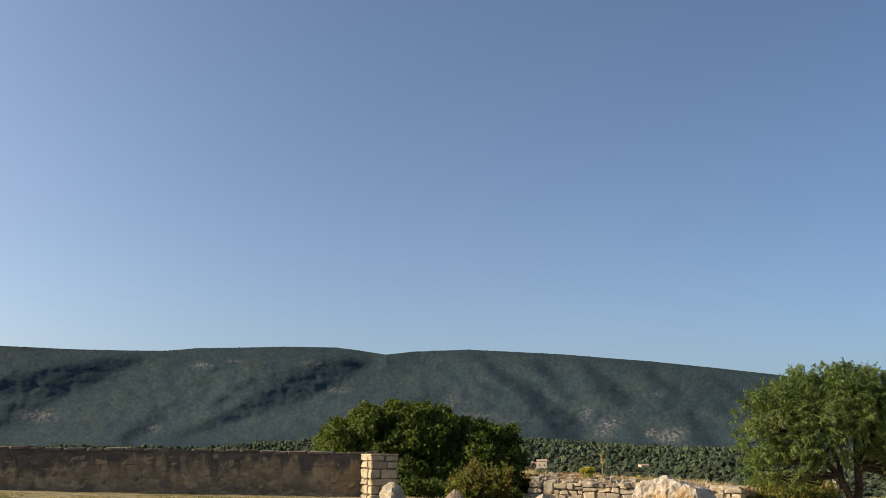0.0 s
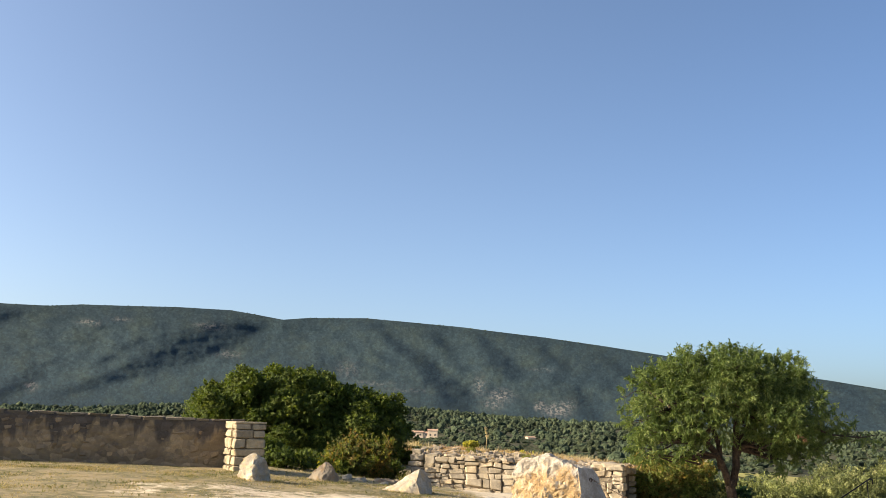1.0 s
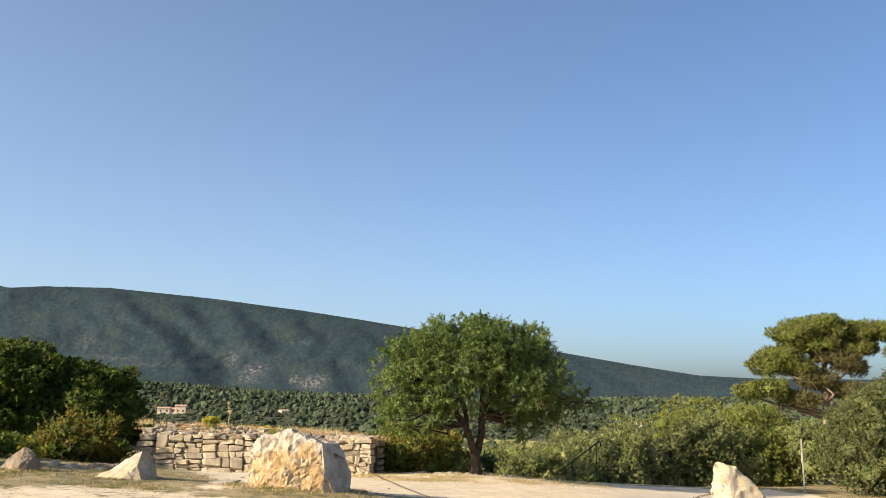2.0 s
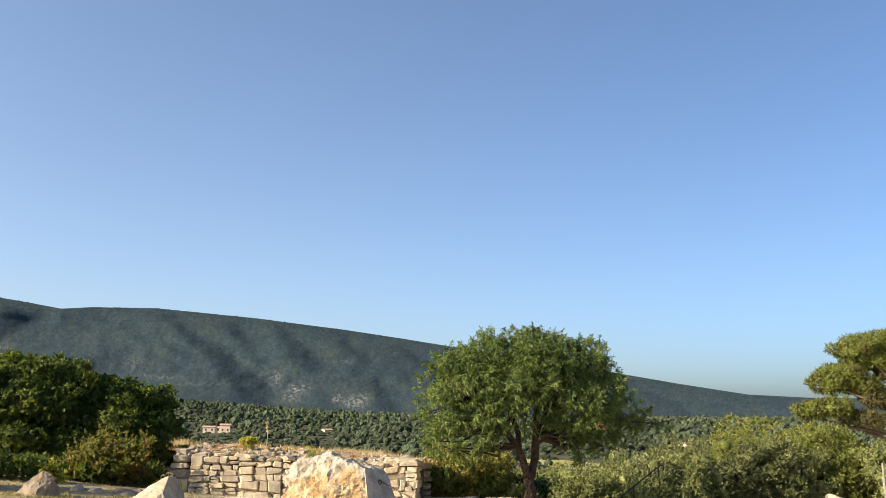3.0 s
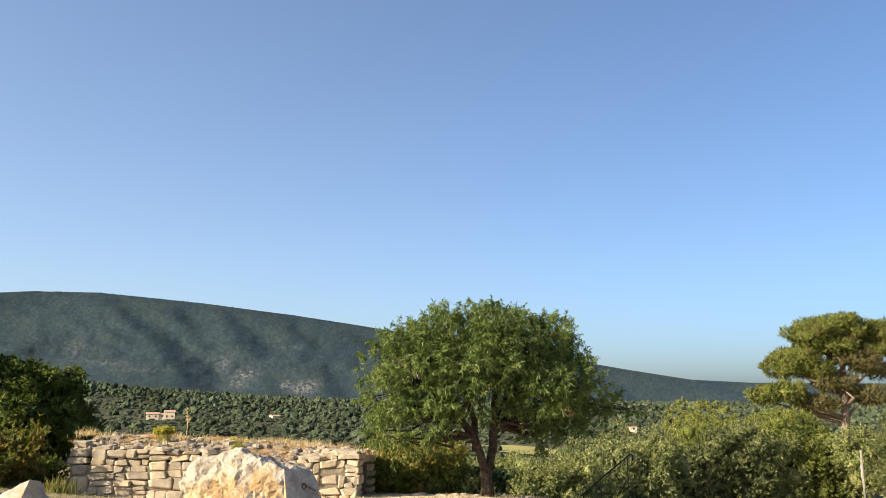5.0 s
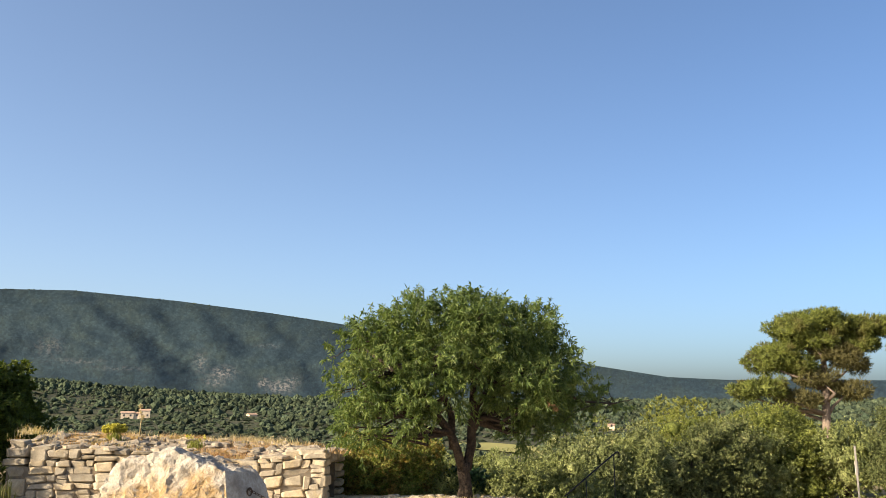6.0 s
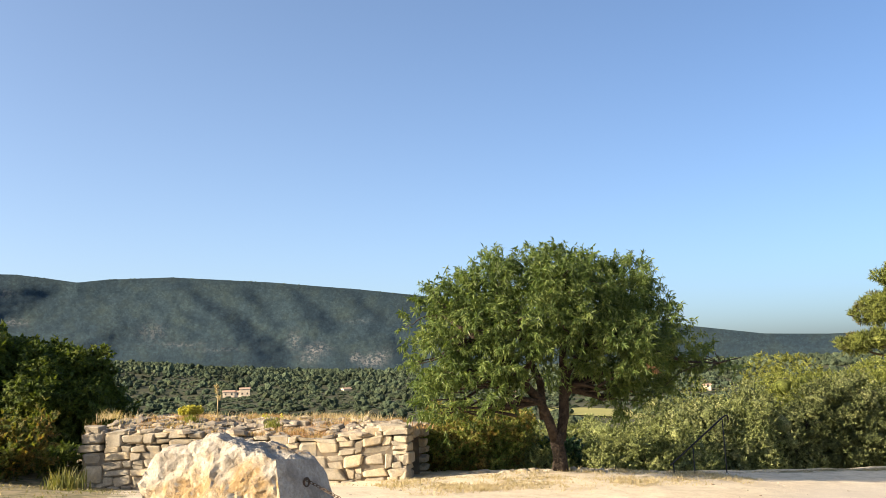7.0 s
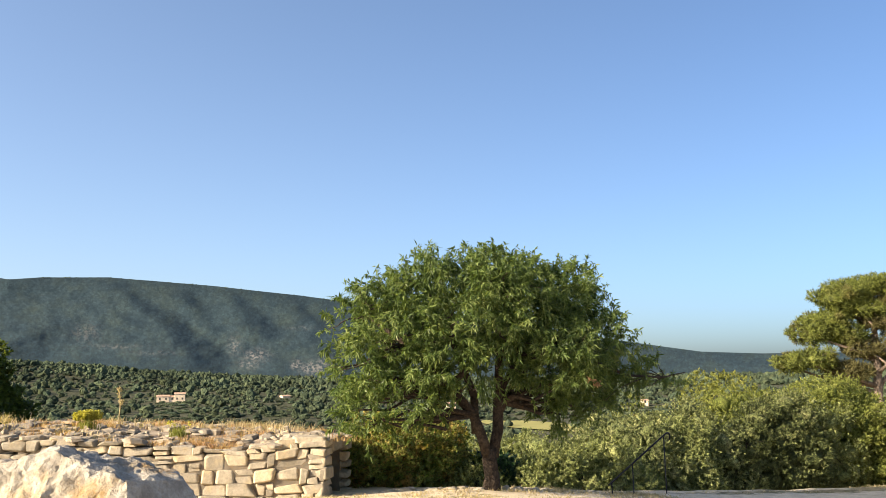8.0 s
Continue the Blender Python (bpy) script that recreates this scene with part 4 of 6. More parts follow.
def bush(name, x, y, r, top, mat, label, seed, count, leaf=(0.066, 0.056), category="bush", group="bushes beyond the gravel", wide=1.0, spire=False, inner=0.66, reach=0.24):
    """A dense bush of many lobes, large and small, that stands on the ground."""
    rng = np.random.default_rng(seed)
    z = zg(x, y)
    h = top - z
    if spire:
        mid = [(x, y, z + 0.42 * h, r * 0.34, r * 0.34, h * 0.4)]
        for k in range(20):
            u = (k + 0.4) / 20
            w = k * 2.4 + rng.uniform(-0.4, 0.4)
            s = r * (0.36 - 0.2 * u) * rng.uniform(0.75, 1.2)
            q = r * 0.62 * (1 - u) ** 0.8 * rng.uniform(0.8, 1.2)
            mid.append((x + math.cos(w) * q, y + math.sin(w) * q, z + (0.08 + 0.92 * u) * h - s, s, s, s * 1.35))
        lobes = mid + heap(mid[1:], 5, 0.5, rng, -0.2, 1.2)
    else:
        mid = []
        stems = 3 + int(r > 1.2)
        for k in range(stems):
            w = 6.283 * k / stems + rng.uniform(-0.6, 0.6)
            q, g = rng.uniform(0.15, 0.42) * r, rng.uniform(0.74, 1.0)
            mid.append((x + math.cos(w) * q * wide, y + math.sin(w) * q, z + h * g * 0.42, r * rng.uniform(0.5, 0.66) * wide, r * rng.uniform(0.5, 0.66), h * g * 0.5))
        mid += heap(mid, 11, 0.36, rng, -0.35, 0.9)
        lobes = mid + heap(mid[stems:], 4, 0.52, rng, -0.2, 0.9)
    lobes = [l for l in lobes if l[2] + 0.6 * l[5] < top and l[2] - l[5] > z - 0.35]
    trunks = []
    for k in range(3):
        w = k * 2.1 + rng.uniform(0, 1)
        trunks.append(([(x + 0.1 * math.cos(w), y + 0.1 * math.sin(w), z - 0.05), (x + 0.2 * r * math.cos(w), y + 0.2 * r * math.sin(w), z + 0.35 * h), (x + 0.35 * r * math.cos(w), y + 0.35 * r * math.sin(w), z + 0.65 * h)],
                       [0.07 * r ** 0.5, 0.05 * r ** 0.5, 0.015]))
    return grow(name, (x, y, z), trunks, lobes, count // 8, 8, leaf, mat, ALMOND_BARK, label, category, seed, droop=0.05, twigs=10, group=group, face=2.4, up=0.6, inside=0.06, reach=reach, inner=0.0 if spire else inner, cores=len(mid))


def hedge():
    dark = "dense grey-green holm oak bush at the edge of the gravel"
    young = "yellow-green pointed pine rising from the slope below"
    grey = "low rounded grey-green bush at the edge of the gravel"
    leafy = "yellow-green rounded bush at the edge of the gravel"
    rows = ((17.7, 29.2, 1.1, 0.05, OLIVE), (19.1, 29.8, 1.15, 0.5, OAK), (20.4, 30.0, 1.2, 0.55, OLIVE), (21.8, 30.7, 1.4, 0.85, OAK), (23.3, 30.9, 1.6, 1.15, DARK_OAK), (24.8, 31.0, 1.45, 0.95, DARK_OAK),
            (25.9, 31.3, 1.4, 1.2, OAK), (27.2, 31.0, 1.15, 0.7, OLIVE), (28.4, 31.3, 1.3, 1.3, BRIGHT), (29.7, 31.5, 1.3, 1.25, BRIGHT), (30.6, 30.0, 1.2, 0.75, OLIVE), (31.4, 28.5, 1.2, 0.85, OLIVE),
            (20.0, 33.5, 1.6, 0.1, OAK), (22.2, 34.8, 1.7, 0.5, OAK), (24.0, 34.0, 1.5, 0.85, OAK), (26.6, 34.2, 1.5, 1.1, BRIGHT), (30.6, 35.0, 1.9, 1.95, BRIGHT), (32.4, 35.6, 1.8, 1.6, BRIGHT), (34.3, 36.0, 2.0, 1.9, BRIGHT))
    step = (0.0, 0.2, -0.15, 0.1, -0.25, 0.3, -0.1)
    for k, (x, y, r, top, mat) in enumerate(rows):
        top += step[k % 7]
        bush("bush", x, y, r, top, mat, leafy if mat is BRIGHT else grey if mat is OLIVE else dark, 200 + k, int(7800 * r * r), (0.086, 0.066))
    bush("tree", 67.0, 93.4, 6.5, 0.2, NEEDLE, young, 46, 9000, (0.36, 0.13), "tree", "pines down the slope", spire=True)
    bush("tree", 71.6, 80.9, 7.0, 2.4, YOUNG_PINE, young, 74, 13000, (0.36, 0.13), "tree", "pines down the slope", spire=True)
    bush("tree", 71.8, 85.9, 7.0, 2.5, YOUNG_PINE, young, 47, 13000, (0.36, 0.13), "tree", "pines down the slope", spire=True)
    bush("bush", 28.0, 25.1, 1.85, 2.15, DARK_OAK, "tall rounded dark holm oak bush behind the post", 50, 50000, (0.07, 0.058))
    bush("tree", 39.5, 23.0, 3.2, 2.6, DARK_OAK, "grey-green holm oak at the end of the lawn", 52, 20000, (0.15, 0.1), "tree", "oaks by the lawn")
    bush("tree", 43.5, 31.0, 3.4, 3.2, DARK_OAK, "grey-green holm oak at the end of the lawn", 53, 20000, (0.15, 0.1), "tree", "oaks by the lawn")
    # down the slope behind the almond tree
    low = "bushes below the terrace edge"
    bush("bush", 9.6, 30.2, 1.6, 0.25, RED_SHRUB, "green bush with rusty leaves below the terrace edge", 61, 22500, group=low)
    bush("bush", 11.7, 28.3, 1.2, 0.65, RED_SHRUB, "green bush with rusty leaves behind the almond trunk", 75, 24000, (0.075, 0.06), group=low, inner=0.5)
    bush("bush", 10.8, 27.8, 1.4, 0.75, RED_SHRUB, "green bush with rusty leaves behind the almond trunk", 60, 32000, (0.075, 0.06), group=low, inner=0.5)
    bush("bush", 13.0, 28.0, 0.95, -0.15, IVY, "glossy dark ivy bush beside the almond trunk", 62, 9000, (0.1, 0.08), group=low)
    bush("bush", 14.6, 29.2, 1.3, -0.05, OLIVE, "grey-green bush below the terrace edge", 63, 19500, group=low)
    bush("bush", 11.9, 32.6, 1.9, 0.45, OAK, "dark oak bush on the slope below the terrace", 64, 22500, group=low)
    bush("bush", 16.3, 31.2, 1.7, 0.05, OLIVE, "grey-green bush below the terrace edge", 65, 21000, group=low)
    bush("bush", 7.6, 34.2, 1.7, 0.3, RED_SHRUB, "green bush with rusty leaves below the terrace edge", 66, 15000, group=low)
    bush("bush", 15.2, 36.0, 2.0, 0.3, OAK, "dark oak bush on the slope below the terrace", 73, 18000, group=low)
    bush("bush", 19.5, 42.0, 2.6, -0.7, OLIVE, "olive-green bush on the valley slope", 67, 10000, (0.16, 0.1), group=low)
    bush("bush", 25.0, 50.0, 3.0, -1.2, OAK, "dark oak on the valley slope", 68, 10000, (0.2, 0.12), group=low)
    bush("bush", 15.0, 48.0, 2.8, -0.6, OAK, "dark oak on the valley slope", 70, 10000, (0.2, 0.12), group=low)
    bush("bush", 33.0, 60.0, 3.4, -1.8, OAK, "dark oak on the valley slope", 71, 10000, (0.24, 0.15), group=low)
    bush("bush", 42.0, 58.0, 3.4, 0.1, OAK, "dark oak on the valley slope", 72, 10000, (0.24, 0.15), group=low)
    for k, (x, y, r, top, mat) in enumerate(((12.3, 27.5, 0.9, -0.3, OLIVE), (13.9, 27.7, 1.0, -0.25, OLIVE), (15.2, 27.9, 1.1, -0.05, OLIVE), (16.4, 28.3, 1.15, 0.05, OLIVE), (13.6, 30.6, 1.3, 0.0, OAK),
                                             (17.4, 32.0, 1.5, -0.15, OAK), (15.6, 33.2, 1.6, -0.3, BRIGHT), (18.2, 34.6, 1.6, -0.35, OAK), (11.6, 30.2, 1.2, 0.1, OLIVE), (20.5, 37.0, 1.8, -0.3, OAK))):
        bush("bush", x, y, r, top, mat, "rounded bush on the slope below the terrace", 230 + k, int(7000 * r * r), (0.078, 0.06), group=low)
    for k, (x, y, r, top, mat) in enumerate(((10.2, 37.5, 2.0, 0.3, OAK), (13.2, 38.5, 2.1, 0.1, OLIVE), (16.4, 40.5, 2.2, -0.3, OAK), (19.4, 44.5, 2.4, -1.0, BRIGHT), (23.2, 44.0, 2.3, -0.4, OAK), (13.0, 45.5, 2.5, -0.6, BRIGHT), (26.8, 42.0, 2.3, 0.2, OAK))):
        bush("bush", x, y, r, top, mat, "broad bush further down the valley slope", 260 + k, int(5200 * r * r), (0.11, 0.09), group=low)
    # shrubs before the fig tree
    near = "shrubs by the boulders"
    bush("shrub", 1.05, 28.0, 0.82, 0.98, SUMAC, "straggling shrub with rusty and yellow leaves", 81, 4600, (0.12, 0.07), group=near, wide=1.25, inner=0.0, reach=0.5)
    bush("shrub", 0.2, 22.1, 0.2, 0.72, YELLOW, "small shrub of bright yellow-green shoots", 82, 190, (0.09, 0.05), group=near)
    bush("shrub", -1.6, 24.6, 0.7, 0.95, FIG, "low green shrub at the foot of the fig tree", 83, 9000, (0.09, 0.06), group=near, inner=0.0)
    for k, (x, y, r, top) in enumerate(((0.2, 28.3, 1.2, 0.3), (1.6, 29.4, 1.0, 0.25), (-1.5, 28.4, 1.3, 0.4), (-1.0, 24.2, 0.8, 0.65))):
        bush("shrub", x, y, r, top, FIG, "dark green low shrub at the foot of the fig tree", 85 + k, int(4500 * r * r), (0.1, 0.07), group=near, inner=0.4, reach=0.3)


hedge()


def holm_oak():
    x, y = 35.5, 27.2
    z = zg(x, y)
    trunks = [([(x - 1.5, y, z), (x - 1.6, y, z + 0.9), (x - 1.9, y, z + 1.8), (x - 1.6, y, z + 2.8)], [0.28, 0.24, 0.18, 0.06]),
              ([(x - 1.1, y, z), (x - 0.5, y, z + 1.1), (x + 0.4, y, z + 2.5)], [0.24, 0.2, 0.08])]
    big = [(x - 1.2, y, 0.9, 2.3, 2.0, 1.4), (x + 1.4, y, 1.2, 2.4, 2.0, 1.4), (x + 0.2, y, 1.7, 2.2, 1.8, 1.1)]
    rng = np.random.default_rng(9)
    mid = heap(big, 18, 0.3, rng, -0.45)
    lobes = big + mid + heap(mid, 5, 0.45, rng, -0.3)
    grow("holm_oak", (x, y, z), trunks, lobes, 7000, 9, (0.095, 0.075), DARK_OAK, ALMOND_BARK, "wide grey-green holm oak with two dark trunks on the lawn", "tree", 91, twigs=40, face=1.5, inner=0.86, cores=len(big) + len(mid), inside=0.06, reach=0.3)


holm_oak()


def pine(x, y, top, layers, low, seed, lean):
    """layers and low: (across, below the top, half width, half height) of the green and of the old brown boughs."""
    z = zg(x, y)
    rng = np.random.default_rng(seed)
    ax, ay = 0.93, -0.36
    place = lambda u, d: (x + u * ax, y + u * ay, top + d)
    h = top - z
    trunks = [([(x, y, z), (x + lean * 0.3, y, z + 0.3 * h), (x + lean, y, z + 0.55 * h), (x + lean * 0.8, y, top - 2.5)], [0.4, 0.33, 0.26, 0.1])]

    def lobed(rows):
        out = []
        for u, d, rx, rz in rows:
            cx, cy, cz = place(u, d)
            n = int(6 + rx * 4)
            for k in range(n):
                t, w = (k + 0.5) / n, k * 2.4
                q, s = math.sqrt(1 - t * t), rng.uniform(0.4, 1.15)
                if rng.uniform() < 0.22:
                    s *= 0.6
                    q *= 1.3
                out.append((cx + rx * 0.8 * q * math.cos(w), cy + rx * 0.7 * q * math.sin(w), cz + rz * (0.75 * t - 0.3) + rng.uniform(-0.2, 0.2), s, s, s * 0.62))
        return out
    for u, d, rx, rz in list(layers) + list(low):
        e = place(u, d - 0.2)
        yo = rng.uniform(-1.5, 1.5)
        zr = max(z + 0.25 * h, e[2] - 1.6)
        trunks.append(([(x + lean * 0.8, y, zr), (x + (e[0] - x) * 0.5, y + (e[1] - y) * 0.5 + yo, e[2] - 0.9), (e[0], e[1] + yo * 0.4, e[2])], [0.17, 0.12, 0.04]))

    def old_boughs(tree, rng):
        rows = [(a - x, b - y, c - z, e, f, g) for a, b, c, e, f, g in lobed(low)]
        v, f, _ = foliage(rows, 4200, 9, (0.26, 0.055), rng, 0.4, 0.5, 0.0, 0.25)
        tagged(part("old_foliage", mesh_np("old_foliage", v, f, False), BROWN_NEEDLE, tree, "older brownish lower boughs"), kind="stuff")

    crowns = lobed(layers)
    grow("pine_tree", (x, y, z), trunks, crowns + heap(crowns, 4, 0.5, rng, -0.1, 0.75), 9500, 9, (0.27, 0.06), NEEDLE, PINE_BARK, "tall Aleppo pine with flat layered yellow-green crown", "tree", seed, twigs=120, group="pines",
         up=0.8, inside=0.1, face=1.3, extra=old_boughs, reach=0.38, inner=0.66, cores=len(crowns))


pine(59.4, 53.4, 9.15, ((-1.95, -1.7, 1.6, 1.3), (0.3, -1.2, 1.7, 1.2), (2.8, -1.5, 1.4, 1.0), (4.6, -1.5, 1.5, 1.2), (-0.8, -2.6, 1.8, 0.7), (3.3, -2.9, 1.2, 0.6), (-3.5, -3.8, 1.5, 1.1), (-4.5, -4.4, 0.5, 0.7), (-2.2, -4.6, 0.9, 0.4), (-4.9, -6.6, 1.5, 0.5), (-6.3, -6.6, 0.4, 0.3)),
     ((1.0, -3.4, 1.6, 0.7), (2.6, -4.4, 1.1, 0.6), (-0.6, -5.6, 1.4, 0.4), (-2.2, -7.1, 1.6, 0.5), (2.0, -6.6, 1.3, 0.7)), 101, 0.5)
pine(66.4, 46.0, 9.75, ((-0.7, -1.4, 2.5, 1.7), (1.9, -1.5, 2.6, 2.0), (-1.6, -2.7, 2.0, 1.4), (0.8, -3.2, 2.4, 1.3), (3.0, -3.4, 3.4, 2.0), (-4.2, -4.0, 1.2, 0.8), (-2.4, -4.6, 2.0, 1.2), (1.0, -5.0, 2.6, 1.0)),
     ((0.0, -6.2, 3.0, 1.2), (3.2, -6.4, 2.6, 1.2), (-3.2, -6.4, 2.2, 1.0)), 102, -0.8)


# ---------------------------------------------------------------- boulders
def boulder(name, corners, seed, material, label, cuts=4, amp=0.05, scale=2.2, group="boulders along the drive", sink=0.06, keep=0.35, fine=0.05, pits=0.0, flat=None):
    """A broken block: the hull of a few corners, cut fine and roughened. Corners are (x, y, height) round the first's foot."""
    cs = np.array(corners, float)
    cx, cy = cs[:, 0].mean(), cs[:, 1].mean()
    bm = bmesh.new()
    for x, y, h in corners:
        bm.verts.new((x - cx, y - cy, h))
    hull = bmesh.ops.convex_hull(bm, input=bm.verts[:])
    bmesh.ops.delete(bm, geom=list({g for g in hull["geom_interior"] + hull["geom_unused"] if isinstance(g, bmesh.types.BMVert)}), context="VERTS")
    bmesh.ops.triangulate(bm, faces=bm.faces[:])
    for _ in range(cuts):
        long_edges = [e for e in bm.edges if e.calc_length() > fine]
        if not long_edges:
            break
        bmesh.ops.subdivide_edges(bm, edges=long_edges, cuts=1, use_grid_fill=True)
        bmesh.ops.triangulate(bm, faces=bm.faces[:])
        bmesh.ops.smooth_vert(bm, verts=bm.verts[:], factor=keep, use_axis_x=True, use_axis_y=True, use_axis_z=True)
        keep *= 0.6
    bm.normal_update()
    for v in bm.verts:
        p = v.co * scale + Vector((seed * 3.7, 0, 0))
        d = noise.fractal(p, 0.9, 2.1, 6) * amp + noise.fractal(p * 4.3, 0.8, 2.0, 4) * amp * 0.45 + noise.noise(p * 11.0) * amp * 0.3
        d -= amp * 1.5 * abs(noise.noise(p * 1.7 + Vector((5, 1, 2)))) ** 0.7 - amp * 0.5
        d -= pits * (1 - abs(noise.noise(p * 2.6 + Vector((1, 7, 3))))) ** 6 + 0.5 * pits * (1 - abs(noise.noise(p * 6.1))) ** 5
        if flat is not None:
            d *= 1 - 0.85 * float(smooth(0.6, 0.85, v.normal.dot(flat)))
        v.co += v.normal * d
    me = bm_mesh(name, bm)
    me.set_sharp_from_angle(angle=radians(34))
    ob = part(name, me, material)
    ob.location = (cx, cy, zg(cx, cy) - sink)
    return tagged(ob, label, "boulder", group)


CHAIN_AT = []


def boulders():
    big = []
    for u, v, h in ((-0.84, -0.32, 0), (-0.2, -0.55, -0.05), (0.45, -0.6, -0.1), (0.78, -0.45, -0.1), (-0.97, -0.28, 0.5), (-0.3, -0.52, 0.5), (0.5, -0.52, 0.5), (-0.93, -0.2, 0.9), (-0.75, -0.1, 1.08), (-0.55, -0.2, 1.13),
                    (-0.2, -0.25, 1.2), (0.1, -0.3, 1.12), (0.42, -0.42, 1.0), (0.94, 0.05, -0.1), (0.94, 0.12, 0.35), (0.8, 0.2, 0.78), (0.7, 0.15, 0.93), (-0.85, 0.5, 0), (-0.78, 0.5, 0.95), (-0.2, 0.5, 1.15), (0.4, 0.5, 1.0), (0.7, 0.42, 0)):
        big.append((4.68 + 0.928 * u + 0.373 * v, 18.35 - 0.373 * u + 0.928 * v, h))
    big = [(4.65 + 0.92 * (x - 4.7), 18.05 + 0.9 * (y - 18.35), h * 0.95) for x, y, h in big]
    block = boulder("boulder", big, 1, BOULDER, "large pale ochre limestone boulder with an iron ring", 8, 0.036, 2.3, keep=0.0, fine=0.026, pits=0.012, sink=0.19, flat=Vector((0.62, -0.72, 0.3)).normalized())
    held = min(block.data.vertices, key=lambda q: (q.co + block.location - Vector((5.24, 17.6, 0.66))).length)
    CHAIN_AT.extend(held.co + block.location + held.normal * 0.015)
    boulder("boulder", [(1.08, 19.5, -0.05), (1.5, 19.45, 0.14), (1.8, 19.4, 0.34), (2.1, 19.5, 0.53), (2.22, 19.6, 0.5), (2.36, 19.65, 0.25), (2.42, 19.6, -0.05), (2.12, 19.1, -0.05), (2.02, 19.25, 0.3), (1.6, 19.15, -0.05), (2.3, 20.0, 0), (1.5, 20.0, 0)], 2, PALE_ROCK,
            "pale wedge-shaped limestone boulder on dry turf", 6, 0.022, 3.0, keep=0.0, pits=0.008)
    boulder("boulder", [(-0.3, 20.3, -0.05), (-0.05, 20.25, 0.26), (0.18, 20.3, 0.45), (0.25, 20.3, 0.43), (0.36, 20.25, 0.3), (0.48, 20.3, 0.12), (0.44, 20.2, -0.05), (0.1, 20.0, -0.05), (0.3, 20.6, 0), (-0.1, 20.6, 0)], 3, DARK_ROCK,
            "grey pointed limestone boulder on dry turf", 6, 0.022, 3.0, keep=0.0, pits=0.008)
    boulder("boulder", [(-1.42, 18.6, -0.05), (-1.44, 18.65, 0.34), (-1.32, 18.7, 0.5), (-1.15, 18.65, 0.57), (-0.98, 18.7, 0.46), (-0.8, 18.75, 0.14), (-0.74, 18.8, -0.05), (-1.1, 18.3, -0.05), (-1.15, 18.4, 0.22), (-1.3, 19.0, 0), (-0.85, 19.0, 0)], 4, PALE_ROCK,
            "pale rounded limestone boulder before the wall pillar", 6, 0.032, 3.0, keep=0.02, pits=0.01)
    boulder("boulder", [(9.06, 12.85, -0.3), (9.12, 12.87, 1.42), (9.26, 12.9, 1.38), (9.75, 12.6, 0.92), (10.1, 12.5, 0.62), (10.2, 12.4, -0.1), (9.4, 12.45, -0.1), (9.35, 12.55, 0.5), (9.9, 13.0, -0.1), (9.4, 13.2, 0)], 5, PALE_ROCK,
            "grey wedge-shaped boulder holding the chain", 5, 0.03, 3.0)
    for k, (x, y, r, h) in enumerate(((0.66, 21.55, 0.15, 0.16), (0.97, 21.45, 0.18, 0.12), (1.5, 21.3, 0.14, 0.08), (2.0, 21.9, 0.18, 0.1), (12.15, 25.45, 0.11, 0.12), (12.5, 25.6, 0.2, 0.08), (11.3, 25.7, 0.25, 0.08), (10.7, 25.6, 0.3, 0.07), (10.2, 25.75, 0.28, 0.09), (11.0, 25.5, 0.26, 0.08), (11.55, 25.35, 0.22, 0.07), (12.75, 25.5, 0.24, 0.07), (13.1, 25.6, 0.2, 0.06), (9.8, 25.7, 0.22, 0.08), (14.3, 25.75, 0.2, 0.07))):
        w = [(x + r * math.cos(a) * s, y + r * 0.7 * math.sin(a) * s, q) for a, s, q in ((0, 1, 0), (1.2, 1, 0), (2.4, 1, 0), (3.5, 1, 0), (5, 1, 0), (0.3, 0.7, h), (1.7, 0.6, h * 0.9), (3.2, 0.7, h * 0.8), (4.7, 0.7, h))]
        boulder("stone", w, 10 + k, PALE_ROCK, "small loose limestone lying on dry ground", 3, 0.015, 5.0, "loose stones", 0.03)
    # low grey ledge before the shrubs
    ledge = [(1.0, 24.5, -0.05), (1.05, 24.45, 0.14), (1.5, 24.2, -0.05), (1.55, 24.3, 0.17), (2.1, 24.15, -0.05), (2.15, 24.25, 0.16), (2.62, 24.3, -0.05), (2.58, 24.4, 0.12), (2.5, 24.9, -0.05), (2.4, 24.85, 0.14), (1.2, 25.0, -0.05), (1.3, 24.9, 0.14)]
    boulder("rock_ledge", [(1.2 + 0.48 * (x - 1.0), 21.65 + 0.7 * (y - 24.15), 0.9 * h) for x, y, h in ledge], 6, DARK_ROCK,
            "low grey lichened rock ledge before the shrubs", 6, 0.03, 3.0, "loose stones", keep=0.1)
    # flat slabs before the ruin
    for k, w in enumerate((((2.98, 18.85), (3.7, 20.3), (3.98, 19.85), (3.35, 18.75)), ((4.3, 23.3), (4.5, 23.8), (5.2, 23.7), (5.1, 23.2)))):
        boulder("slab", [(x, y, h) for x, y in w for h in (0.0, 0.035)], 30 + k, SCREE, "flat pale stone slab lying on the gravel", 4, 0.012, 4.0, "stone slabs", 0.02, 0.12)


boulders()


